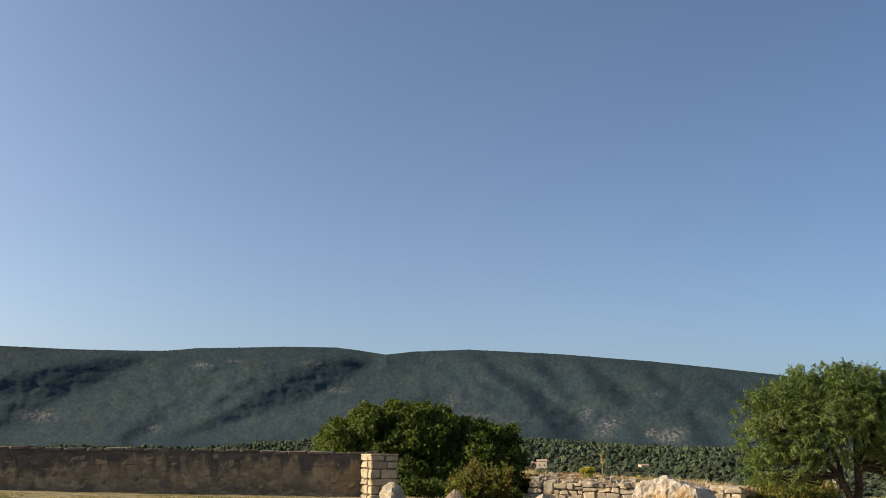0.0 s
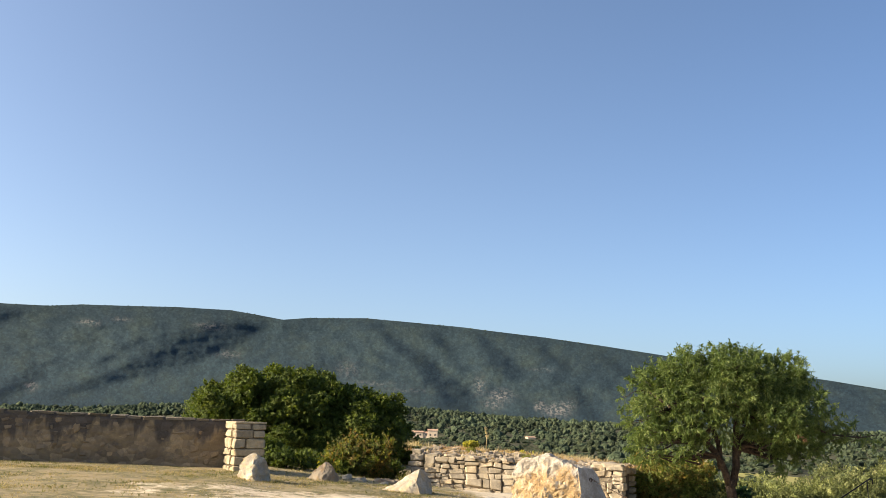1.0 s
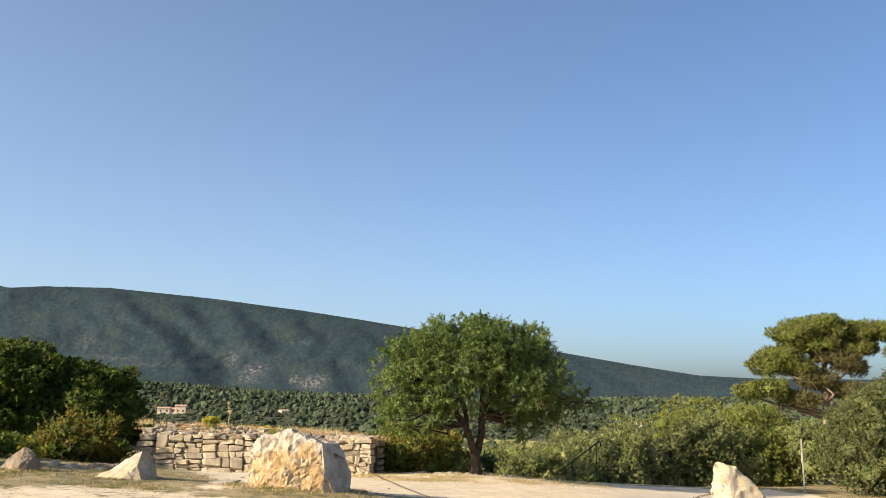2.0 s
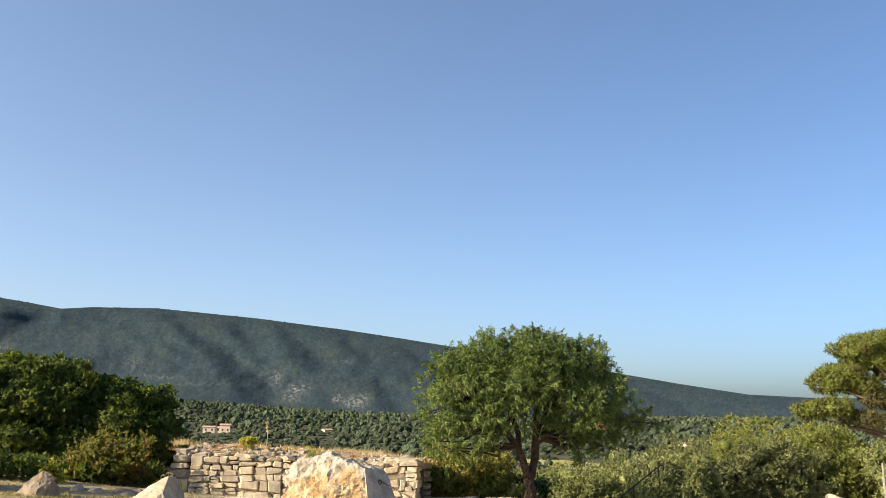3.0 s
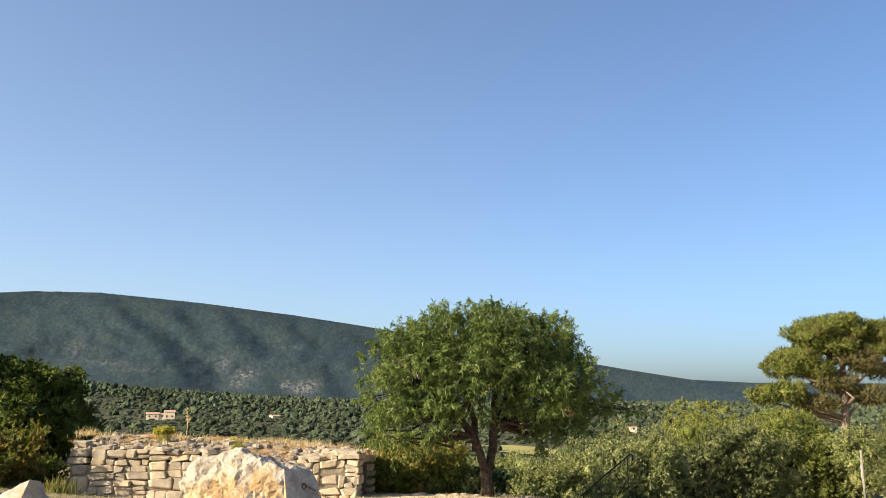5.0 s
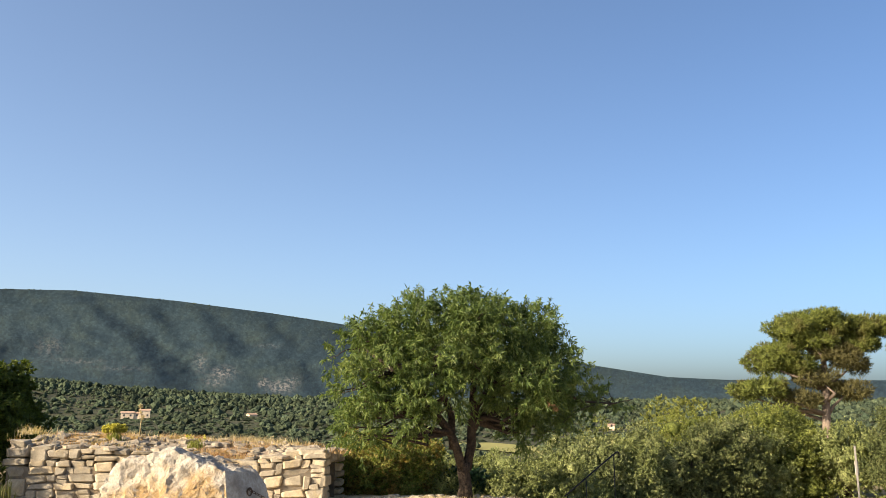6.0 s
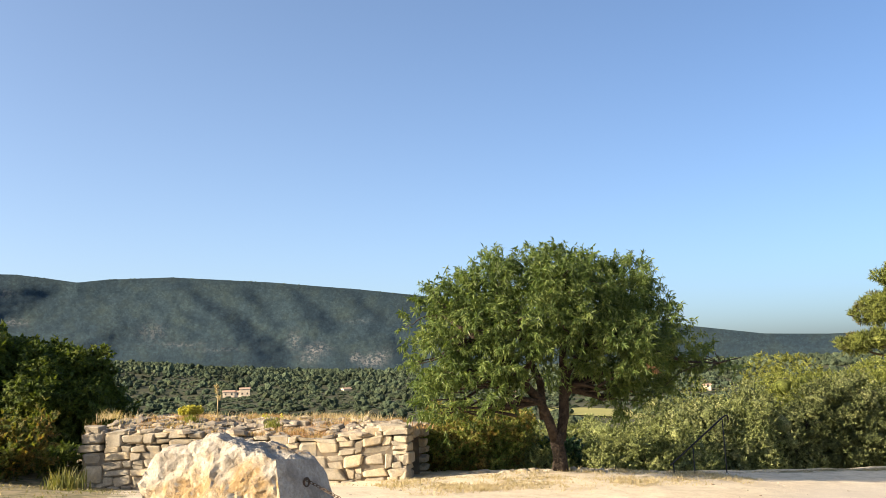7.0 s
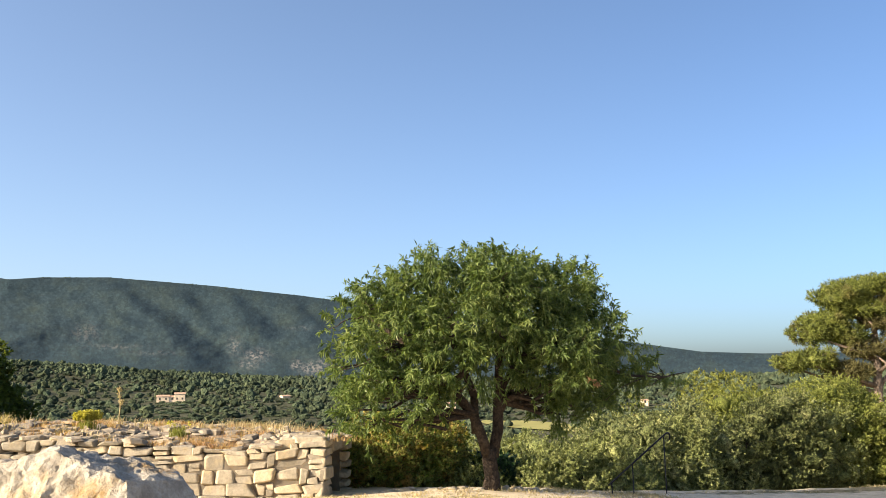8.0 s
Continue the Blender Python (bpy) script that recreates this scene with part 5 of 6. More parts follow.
# ---------------------------------------------------------------- chain
def chain_run():
    a, b = Vector(CHAIN_AT), Vector((9.2, 12.86, 0.3))
    low = -0.2
    n = 165
    pts = []
    for i in range(n + 1):
        t = i / n
        p = a.lerp(b, t)
        sag = 4 * t * (1 - t)
        p.z += sag * (low - 0.45) * (0.85 + 0.15 * sag)
        p.z = max(p.z, zg(p.x, p.y) + 0.02)
        pts.append(p)
    sub = thing("chain", tuple(a), "rusty iron chain slung between two boulders", "chain")
    vs, fs = [], []
    ring, thin = 10, 4
    for i in range(ring):
        w = 2 * math.pi * i / ring
        for k in range(thin):
            q = 2 * math.pi * k / thin
            rr = 0.0042 * math.cos(q)
            vs.append(((0.02 + rr) * math.cos(w) * 1.3, (0.0135 + rr) * math.sin(w), 0.0042 * math.sin(q)))
    for i in range(ring):
        for k in range(thin):
            j, m = (i + 1) % ring, (k + 1) % thin
            fs.append((i * thin + k, j * thin + k, j * thin + m, i * thin + m))
    link = mesh_of("link", vs, fs)
    link.materials.append(IRON)
    for i in range(n):
        d = (pts[i + 1] - pts[i])
        turn = d.to_track_quat("X", "Z").to_matrix().to_4x4()
        part("link", link, None, sub, m=Matrix.Translation((pts[i] + pts[i + 1]) / 2 - a) @ turn @ pose(0, 0, 0, 90 * (i % 2) + 20))
    vs, fs = tube([(0.038 * math.cos(w), 0, 0.038 * math.sin(w) + 0.03) for w in np.linspace(0, 6.28, 17)], [0.009] * 17, 6, False)
    part("ring", mesh_of("ring", vs, fs), IRON, sub, "iron ring fixed to the boulder", pose(0, 0, -0.05, 0, 0, 40))


chain_run()


# ---------------------------------------------------------------- masonry pieces
def stone_kinds(count, seed, lump, chamfer=0.09, soft=False):
    """Worn uneven blocks in a unit box, 44 triangles each; y is the depth."""
    rng = np.random.default_rng(seed)
    out = []
    for k in range(count):
        bm = bmesh.new()
        bmesh.ops.create_cube(bm, size=1)
        for v in bm.verts:
            v.co.x += rng.normal() * lump
            v.co.z += rng.normal() * lump * 1.3
            v.co.y += rng.normal() * lump * 0.5
        bmesh.ops.bevel(bm, geom=bm.edges[:], offset=chamfer, segments=1, profile=0.5, affect="EDGES")
        for v in bm.verts:
            v.co += Vector(rng.normal(size=3)) * lump * 0.22
        bm.normal_update()
        flat = [max(v.link_faces, key=lambda q: q.calc_area()).normal[:] for v in bm.verts]
        me = bm_mesh("stone", bm, soft)
        if soft:
            me.normals_split_custom_set_from_vertices(flat)
        out.append(me)
    return out


def course_wall(parent, kinds, material, a, b, low, high, thick, rng, rows, lengths, name="stone", slack=0.018, batter=0.0, cap=300, top=None, skew=0.75):
    """Coursed rubble along a-b: low and high are heights at both ends. Stones are objects on shared meshes."""
    a, b = np.array(a, float), np.array(b, float)
    span = np.linalg.norm(b - a)
    d = (b - a) / span
    out = np.array([d[1], -d[0]])
    turn = math.degrees(math.atan2(d[1], d[0]))
    weights = rng.uniform(0.6, 1.5, rows)
    levels = np.concatenate([[0], np.cumsum(weights) / weights.sum()])
    made = 0
    for r in range(rows):
        s = 0.0
        while s < span - 0.04 and made < cap:
            ln = min(rng.uniform(*lengths) * (1.25 if s == 0 else 1.0), span - s)
            if span - s - ln < 0.12:
                ln = span - s
            t = (s + ln / 2) / span
            lo, hi = low[0] + (low[1] - low[0]) * t, high[0] + (high[1] - high[0]) * t
            z0, z1 = lo + (hi - lo) * levels[r], lo + (hi - lo) * levels[r + 1]
            if top is not None:
                cut = float(np.interp(top[0] + (top[1] - top[0]) * t, WALL_T, WALL_TOP))
                if z0 > cut - 0.06:
                    s += ln
                    continue
                z1 = min(z1, cut)
            split = (z1 - z0) > 0.13 and ln < 0.36 and rng.uniform() < 0.3
            for q in range(2 if split else 1):
                y0, y1 = (z0, z1) if not split else ((z0, (z0 + z1) / 2) if q == 0 else ((z0 + z1) / 2, z1))
                proud = rng.uniform(-0.05, 0.03) * skew - batter * (y0 - low[0])
                p = a + d * (s + ln / 2) + out * (proud - thick / 2)
                sz = (ln - slack + rng.uniform(-0.01, 0.012), thick, (y1 - y0) - slack + rng.uniform(-0.008, 0.012))
                m = pose(p[0], p[1], (y0 + y1) / 2 + rng.uniform(-0.008, 0.008), rng.uniform(-4, 4) * skew, rng.uniform(-5, 5) * skew, turn + rng.uniform(-5, 5) * skew + 180 * rng.integers(2)) @ Matrix.Diagonal((*sz, 1))
                part(name, kinds[rng.integers(len(kinds))], material, parent, m=m)
                made += 1
            s += ln
    return made


FL, FR, SR, BR, BL = (2.62, 27.65), (8.55, 25.4), (9.5, 26.85), (10.0, 31.5), (4.2, 33.0)


WALL_T, WALL_TOP = (0, 0.33, 0.46, 0.6, 0.74, 0.84, 0.93, 1.0), (0.6, 0.59, 0.52, 0.43, 0.34, 0.4, 0.47, 0.48)


def roof_z(x, y):
    """The ruin's earth roof, rising from the front wall to a low hump."""
    x, y = np.asarray(x, float), np.asarray(y, float)
    back = (y - 27.65) * 0.934 + (x - 2.62) * 0.354
    front = np.interp((x - 2.62) / 5.93, WALL_T, WALL_TOP) - 0.03
    rear = 0.76 - 0.06 * (x - 3.7)
    s = smooth(0.0, 3.4, back)
    return front * (1 - s) + rear * s


def ruin():
    rng = np.random.default_rng(7)
    base = thing("stone_ruin", (0, 0, 0), "low ruined dry-stone building with an earth roof", "ruin")
    kinds = stone_kinds(18, 3, 0.1, 0.15, True)
    slabs = stone_kinds(10, 13, 0.14, 0.22)
    for me in slabs:
        me.materials.append(ROOF_STONE)
    for me in kinds:
        me.materials.append(RUIN_STONE)
    # inner mass, a hand's width behind the faces
    bm = bmesh.new()
    ring = [(2.69, 27.7), (8.5, 25.5), (8.73, 25.88), (8.06, 26.38), (8.52, 27.13), (9.197, 26.685), (9.32, 26.88), (9.85, 31.3), (4.3, 32.8)]
    count = len(ring)
    lo = [bm.verts.new((x, y, -1.2)) for x, y in ring]
    hi = [bm.verts.new((x, y, 0.24)) for x, y in ring]
    for i in range(count):
        bm.faces.new((lo[i], lo[(i + 1) % count], hi[(i + 1) % count], hi[i]))
    bm.faces.new(hi)
    bm.faces.new(lo[::-1])
    part("core", bm_mesh("core", bm, False), MORTAR, base, "dark earth and mortar between the stones")
    for t0, t1, rows in ((0.0, 0.07, 5), (0.07, 0.27, 7), (0.27, 0.45, 6), (0.45, 0.66, 7), (0.66, 0.86, 6), (0.86, 1.0, 6)):
        p, q = (tuple(np.array(FL) + (np.array(FR) - np.array(FL)) * t) for t in (t0, t1))
        course_wall(base, kinds, None, p, q, (-0.55 - 0.07 * t0, -0.55 - 0.07 * t1), (0.6, 0.6), 0.3, rng, rows, (0.28, 0.42) if t0 == 0 else (0.16, 0.48), batter=0.03, cap=70, top=(t0, t1), slack=0.008, skew=0.8)
    # east side with a dark narrow doorway
    d = np.array(SR) - np.array(FR)
    j1, j2 = np.array(FR) + d * 0.28, np.array(FR) + d * 0.84
    course_wall(base, kinds, None, FR, j1, (-0.66, -0.68), (0.5, 0.5), 0.3, rng, 7, (0.3, 0.5), cap=30, slack=0.006)
    course_wall(base, kinds, None, j2, SR, (-0.7, -0.72), (0.5, 0.5), 0.3, rng, 7, (0.25, 0.45), cap=30)
    course_wall(base, kinds, None, j1, j2, (0.26, 0.26), (0.5, 0.5), 0.3, rng, 1, (0.6, 0.7), name="lintel")
    course_wall(base, kinds, None, BL, FL, (-0.6, -0.55), (0.7, 0.58), 0.3, rng, 6, (0.25, 0.5), cap=40)
    # roof of earth
    xs, ys = np.linspace(2.4, 10.2, 90), np.linspace(25.2, 33.2, 90)
    X, Y = np.meshgrid(xs, ys)
    Z = roof_z(X, Y) + 0.06 * lumps(X, Y, 1.1, 3) + 0.06 * lumps(X, Y, 3.5, 5)
    poly = [Vector((*p, 0)) for p in ((2.75, 27.72), (8.5, 25.52), (9.42, 26.88), (9.9, 31.4), (4.28, 32.9))]

    def within(px, py):
        ok = True
        for i in range(5):
            p, q = poly[i], poly[(i + 1) % 5]
            ok &= (q.x - p.x) * (py - p.y) - (q.y - p.y) * (px - p.x) > 0
        return ok
    i = np.arange(90 * 90).reshape(90, 90)
    cell = [(i[r, c], i[r, c + 1], i[r + 1, c + 1], i[r + 1, c]) for r in range(89) for c in range(89) if within(X[r, c], Y[r, c]) and within(X[r + 1, c + 1], Y[r + 1, c + 1])]
    part("roof", mesh_of("roof", np.stack([X, Y, Z], -1).reshape(-1, 3).tolist(), cell), ROOF_EARTH, base, "dry earth roof strewn with stone chips")
    # flat roof slabs and loose stones
    spots = []
    while len(spots) < 290:
        x, y = rng.uniform(2.6, 9.8), rng.uniform(25.4, 31.5)
        if within(x, y) and (y - 27.65) * 0.934 + (x - 2.62) * 0.354 < 4.2 * rng.uniform() ** 0.6:
            spots.append((x, y))
    for x, y in spots:
        s = 0.09 + 0.34 * rng.uniform() ** 2.2
        m = pose(x, y, float(roof_z(x, y)) + 0.03, rng.uniform(-9, 9), rng.uniform(-9, 9), rng.uniform(0, 360)) @ Matrix.Diagonal((s, s * rng.uniform(0.5, 0.9), rng.uniform(0.05, 0.11), 1))
        part("roof_stone", slabs[rng.integers(10)], None, base, m=m)
    # the loose stone on the corner and the capping stones along the front
    for t, w, h, up in ((0.045, 0.3, 0.2, 0.1), (0.9, 0.42, 0.16, 0.04), (0.965, 0.5, 0.14, 0.05), (0.83, 0.4, 0.1, 0.03), (0.12, 0.45, 0.07, 0.06), (0.3, 0.5, 0.06, 0.03), (0.2, 0.4, 0.06, 0.04)):
        x, y = FL[0] + (FR[0] - FL[0]) * t, FL[1] + (FR[1] - FL[1]) * t + 0.25
        part("cap_stone", kinds[rng.integers(18)], None, base, m=pose(x, y, float(np.interp(t, WALL_T, WALL_TOP)) - 0.04 + up, 4, rng.uniform(-8, 8), -20) @ Matrix.Diagonal((w, 0.35, h, 1)))


def roof_earth():
    n = Nodes("roof_earth", 0.96, 0.15)
    f, g = n.noise(2.5, 5, 0.65), n.noise(18, 5, 0.7)
    c = n.mix(n.ramp(f, (0.4, 0.0), (0.6, 1.0)), (0.25, 0.185, 0.13), (0.35, 0.29, 0.215))
    n.colour(n.mix(n.ramp(g, (0.35, 0.5), (0.6, 1.0)), (0.2, 0.15, 0.1), c))
    n.bump(n.math("ADD", f, g), 0.8, 0.04)
    return n.mat


ROOF_EARTH = roof_earth()
ruin()

# ---------------------------------------------------------------- boundary wall and its end pillar
WALL_A, WALL_B = (-16.5, 18.9), (-2.0, 21.75)


def crown(x):
    return 1.47 + 0.011 * min(max(-2 - x, 0), 12)


def boundary_wall():
    rng = np.random.default_rng(17)
    wall = tagged(new("wall_boundary"), "long low rubble wall with worn lime render", "wall", kind="structure")
    a, b = Vector((*WALL_A, 0)), Vector((*WALL_B, 0))
    d = (b - a).normalized()
    out = Vector((d.y, -d.x, 0))
    turn = math.degrees(math.atan2(d.y, d.x))
    span = (b - a).length
    # body, with an uneven face
    n, rows = 150, 12
    vs, fs = [], []
    for i in range(n + 1):
        p = a + d * span * i / n
        top, foot = crown(p.x), zg(p.x, p.y) - 0.15
        for s in (1, -1):
            for k in range(rows + 1):
                z = foot + (top - foot) * k / rows
                q = p + out * s * 0.2
                bulge = 0.02 * noise.fractal(Vector((i * 0.22, z * 2.4, s * 3.0)), 0.8, 2.0, 4)
                q = q + out * s * bulge
                vs.append((q.x, q.y, z + 0.012 * noise.noise(Vector((i * 0.35, k, s)))))
    w = 2 * (rows + 1)
    for i in range(n):
        o = i * w
        for k in range(rows):
            fs.append((o + k, o + w + k, o + w + k + 1, o + k + 1))
            fs.append((o + rows + 1 + k + 1, o + w + rows + 1 + k + 1, o + w + rows + 1 + k, o + rows + 1 + k))
        fs.append((o + rows, o + w + rows, o + w + 2 * rows + 1, o + 2 * rows + 1))
    o = n * w
    for e in (0, o):
        fs.append(tuple([e + k for k in range(rows + 1)] + [e + rows + 1 + k for k in range(rows, -1, -1)]))
    part("render_coat", mesh_of("render_coat", vs, fs), LIME_RENDER, wall, "stained grey-brown lime render over rubble")
    kinds = stone_kinds(8, 5, 0.05)
    for me in kinds:
        me.materials.append(COPING)
    s = 0.0
    while s < span:
        ln = rng.uniform(0.25, 0.6)
        p = a + d * (s + ln / 2)
        m = pose(p.x, p.y, crown(p.x) - 0.01 + rng.uniform(-0.018, 0.018), rng.uniform(-3, 3), rng.uniform(-2, 2), turn + rng.uniform(-2, 2)) @ Matrix.Diagonal((ln - 0.015, 0.43, rng.uniform(0.04, 0.085), 1))
        part("coping_stone", kinds[rng.integers(8)], None, wall, m=m)
        s += ln
    # stones that show through the render
    faces = stone_kinds(6, 6, 0.14, 0.24, True)
    for me in faces:
        me.materials.append(WALL_STONE)
    for k in range(130):
        s = span * rng.uniform(0.15, 0.995) ** 0.8
        p = a + d * s + out * (0.1 + rng.uniform(0, 0.014))
        z = rng.uniform(zg(p.x, p.y) + 0.08, 1.36)
        m = pose(p.x, p.y, z, rng.uniform(-2, 2), rng.uniform(-14, 14), turn) @ Matrix.Diagonal((rng.uniform(0.1, 0.34), 0.2, rng.uniform(0.07, 0.17), 1))
        part("stone", faces[rng.integers(6)], None, wall, m=m)


WALL_STONE = stone_material("rendered_stone", (0.29, 0.23, 0.155), (0.2, 0.158, 0.11), (0.33, 0.25, 0.15))
boundary_wall()


def pillar():
    rng = np.random.default_rng(27)
    x, y = -1.62, 21.15
    z = zg(x, y)
    pil = thing("wall_pillar", (x, y, z), "square pillar of pale dressed stone ending the wall", "pillar", rz=22)
    kinds = stone_kinds(8, 8, 0.05, 0.13, True)
    for me in kinds:
        me.materials.append(PILLAR_STONE)
    core = bm_mesh("core", box_bm(0.6, 0.74, 0.98), False)
    part("core", core, MORTAR, pil, "mortar joints")
    lv = [-0.12, 0.1, 0.31, 0.46, 0.69, 0.86, 1.0]
    for r in range(len(lv) - 1):
        h = lv[r + 1] - lv[r]
        cz = (lv[r] + lv[r + 1]) / 2
        # front and back, then the flanks
        for sgn in (-1, 1):
            cut = rng.uniform(0.3, 0.7) if r not in (2,) else 1.0
            bits = ((0.0, cut), (cut, 1.0)) if cut < 1 else ((0.0, 1.0),)
            for u, v in bits:
                part("stone", kinds[rng.integers(8)], None, pil, m=pose(-0.34 + 0.68 * (u + v) / 2, sgn * 0.3, cz, rng.uniform(-1, 1), rng.uniform(-1, 1), 0) @ Matrix.Diagonal((0.68 * (v - u) - 0.012, 0.24 + rng.uniform(-0.02, 0.02), h - 0.012, 1)))
            for u, v in ((0.0, 0.5), (0.5, 1.0)) if r % 2 else ((0.0, 0.35), (0.35, 1.0)):
                part("stone", kinds[rng.integers(8)], None, pil, m=pose(sgn * 0.27, -0.2 + 0.4 * (u + v) / 2, cz, 0, rng.uniform(-1, 1), 0) @ Matrix.Diagonal((0.2 + rng.uniform(-0.02, 0.03), 0.4 * (v - u) - 0.01, h - 0.012, 1)))
    cap = bm_mesh("capstone", box_bm(0.69, 0.83, 0.04, 0.012), False)
    part("capstone", cap, PILLAR_STONE, pil, m=pose(0, 0, 0.99))


pillar()


# ---------------------------------------------------------------- handrail, post and board
def handrail():
    a, b = Vector((14.6, 25.53, 0)), Vector((16.6, 26.1, 0))
    za, zb = -0.66, 0.26
    rail = thing("handrail", (a.x, a.y, zg(a.x, a.y)), "sloping black iron handrail at the head of steps", "handrail")
    o = Vector((a.x, a.y, zg(a.x, a.y)))
    pts = [Vector((a.x, a.y, za)) - o, Vector((b.x, b.y, zb)) - o]
    for w in (0.3, 0.6, 0.95, 1.3, 1.6):
        pts.append(Vector((b.x + 0.16 * math.sin(w), b.y + 0.04 * math.sin(w), zb + 0.07 * math.sin(w) - 0.1 * (1 - math.cos(w)))) - o)
    pts.append(pts[-1] + Vector((0, 0, -0.1)))
    vs, fs = tube(pts, [0.02] * len(pts), 8)
    part("rail", mesh_of("rail", vs, fs), BLACK_IRON, rail)
    for t in (0.05, 0.4, 0.97):
        p = a.lerp(b, t)
        z1 = za + (zb - za) * t
        vs, fs = tube([(p.x - o.x, p.y - o.y, -1.0), (p.x - o.x, p.y - o.y, z1 - o.z)], [0.014, 0.014], 7)
        part("post", mesh_of("post", vs, fs), BLACK_IRON, rail)


handrail()


def marker_post():
    x, y = 25.1, 25.5
    z = zg(x, y)
    p = thing("marker_post", (x, y, z), "leaning pale wooden post with a small plate", "post", rz=35)
    wood = plain("weathered_wood", (0.17, 0.155, 0.135), 0.85, 0, 0.25, 12)
    shaft = part("shaft", bm_mesh("shaft", box_bm(0.06, 0.06, 0.4 - z, 0.012), False), wood, p, m=pose(0, 0, -0.1, 0, 1.5, 0))
    part("plate", bm_mesh("plate", box_bm(0.03, 0.1, 0.4, 0.008), False), plain("pale_plate", (0.34, 0.31, 0.26), 0.6), shaft, "small pale plate", pose(0.07, 0, 1.15))


marker_post()


def sign_board():
    x, y = 32.3, 25.2
    z = zg(x, y)
    s = thing("sign_board", (x, y, z), "small yellow board on a pale post standing on the lawn", "sign", rz=-54)
    pale = plain("pale_concrete", (0.62, 0.58, 0.48), 0.85)
    part("foot", bm_mesh("foot", box_bm(0.5, 0.35, 0.22, 0.04), False), pale, s, m=pose(-0.1, 0, -0.05))
    part("leg", bm_mesh("leg", box_bm(0.22, 0.2, 0.95, 0.02), False), pale, s, m=pose(0.08, 0, 0.05, 0, -8, 0))
    part("stem", bm_mesh("stem", box_bm(0.06, 0.06, 0.7, 0.01), False), BLACK_IRON, s, m=pose(-0.02, 0, 1.1))
    board = part("board", bm_mesh("board", box_bm(0.74, 0.06, 0.3, 0.02), False), plain("yellow_board", (0.72, 0.56, 0.2), 0.5, 0, 0.06), s, "pale yellow panel with a white rim", pose(0, -0.05, 1.62, 8))
    part("rim", bm_mesh("rim", box_bm(0.78, 0.03, 0.05, 0.01), False), plain("white_rim", (0.75, 0.73, 0.68), 0.5), board, m=pose(0, -0.01, 0.3))


sign_board()


# ---------------------------------------------------------------- far houses and a field
def house(x, y, blocks, rz, label, z=None):
    """blocks: (dx, width, depth, wall height)."""
    z = zg(x, y) if z is None else z
    h = thing("house", (x, y, z), label, "house", "farmhouses in the valley", rz=rz)
    for dx, w, d, hh in blocks:
        wall = part("wall", bm_mesh("wall", box_bm(w, d, hh + 2, 0.05, 1), False), HOUSE_WALL, h, m=pose(dx, 0, -2))
        bm = bmesh.new()
        e = 0.4
        pts = [(-w / 2 - e, -d / 2 - e, 0), (w / 2 + e, -d / 2 - e, 0), (w / 2 + e, d / 2 + e, 0), (-w / 2 - e, d / 2 + e, 0), (-w / 2 - e, 0, d * 0.17), (w / 2 + e, 0, d * 0.17)]
        v = [bm.verts.new(p) for p in pts]
        for f in ((0, 1, 5, 4), (2, 3, 4, 5), (0, 4, 3), (1, 2, 5), (3, 2, 1, 0)):
            bm.faces.new([v[i] for i in f])
        part("roof", bm_mesh("roof", bm, False), TERRACOTTA, h, m=pose(dx, 0, hh))
        n = max(1, int(w // 3))
        for k in range(n):
            for lv in range(max(1, int(hh // 2.6))):
                part("window", bm_mesh("window", box_bm(0.9, 0.1, 1.2), False), DARK_GLASS, wall, m=pose(-w / 2 + (k + 0.5) * w / n, -d / 2 - 0.03, 2.9 + 2.6 * lv))


HOUSE_WALL = plain("ochre_plaster", (0.6, 0.48, 0.35), 0.9, 0, 0.08, 1.0)
TERRACOTTA = plain("terracotta_roof", (0.4, 0.26, 0.18), 0.9, 0, 0.2, 2.0)
DARK_GLASS = plain("dark_window", (0.03, 0.03, 0.035), 0.3)


def polar(az, r):
    return r * math.sin(radians(az)), r * math.cos(radians(az))


def houses():
    x, y = polar(6.3, 560)
    house(x, y, ((-5.2, 7.5, 6, 3.0), (0.5, 5, 5, 2.7), (5.0, 6.5, 6, 4.4)), -8, "ochre farmhouse with terracotta roofs among the woods", z=-6.9)
    x, y = polar(13.6, 600)
    house(x, y, ((0, 6, 5, 3.5),), 12, "small ochre house among the woods", z=-9.0)
    x, y = polar(24.9, 330)
    house(x, y, ((-1.3, 1.0, 3, 1.9), (1.2, 1.0, 3, 1.9)), -20, "pale small house half hidden by trees", z=-8.1)
    x, y = polar(37.9, 420)
    house(x, y, ((0, 3.0, 4, 1.7),), -30, "small ochre house on the far slope", z=-9.8)


houses()


def field():
    x, y = polar(31.2, 285)
    n = 40
    vs = [(x, y, zg(x, y) + 0.5)]
    for k in range(n):
        w = 6.283 * k / n
        px, py = x + 11 * math.cos(w) * (1 + 0.15 * math.sin(3 * w)), y + 42 * math.sin(w)
        vs.append((px, py, zg(px, py) + 0.5))
    fs = [(0, 1 + k, 1 + (k + 1) % n) for k in range(n)]
    nd = Nodes("meadow_grass", 0.95, 0.1)
    nd.colour(nd.mix(nd.noise(0.12, 5), (0.2, 0.2, 0.06), (0.32, 0.28, 0.11)))
    tagged(part("meadow", mesh_of("meadow", vs, fs), nd.mat), "small yellow-green meadow in the wooded valley", "meadow", kind="structure")


field()


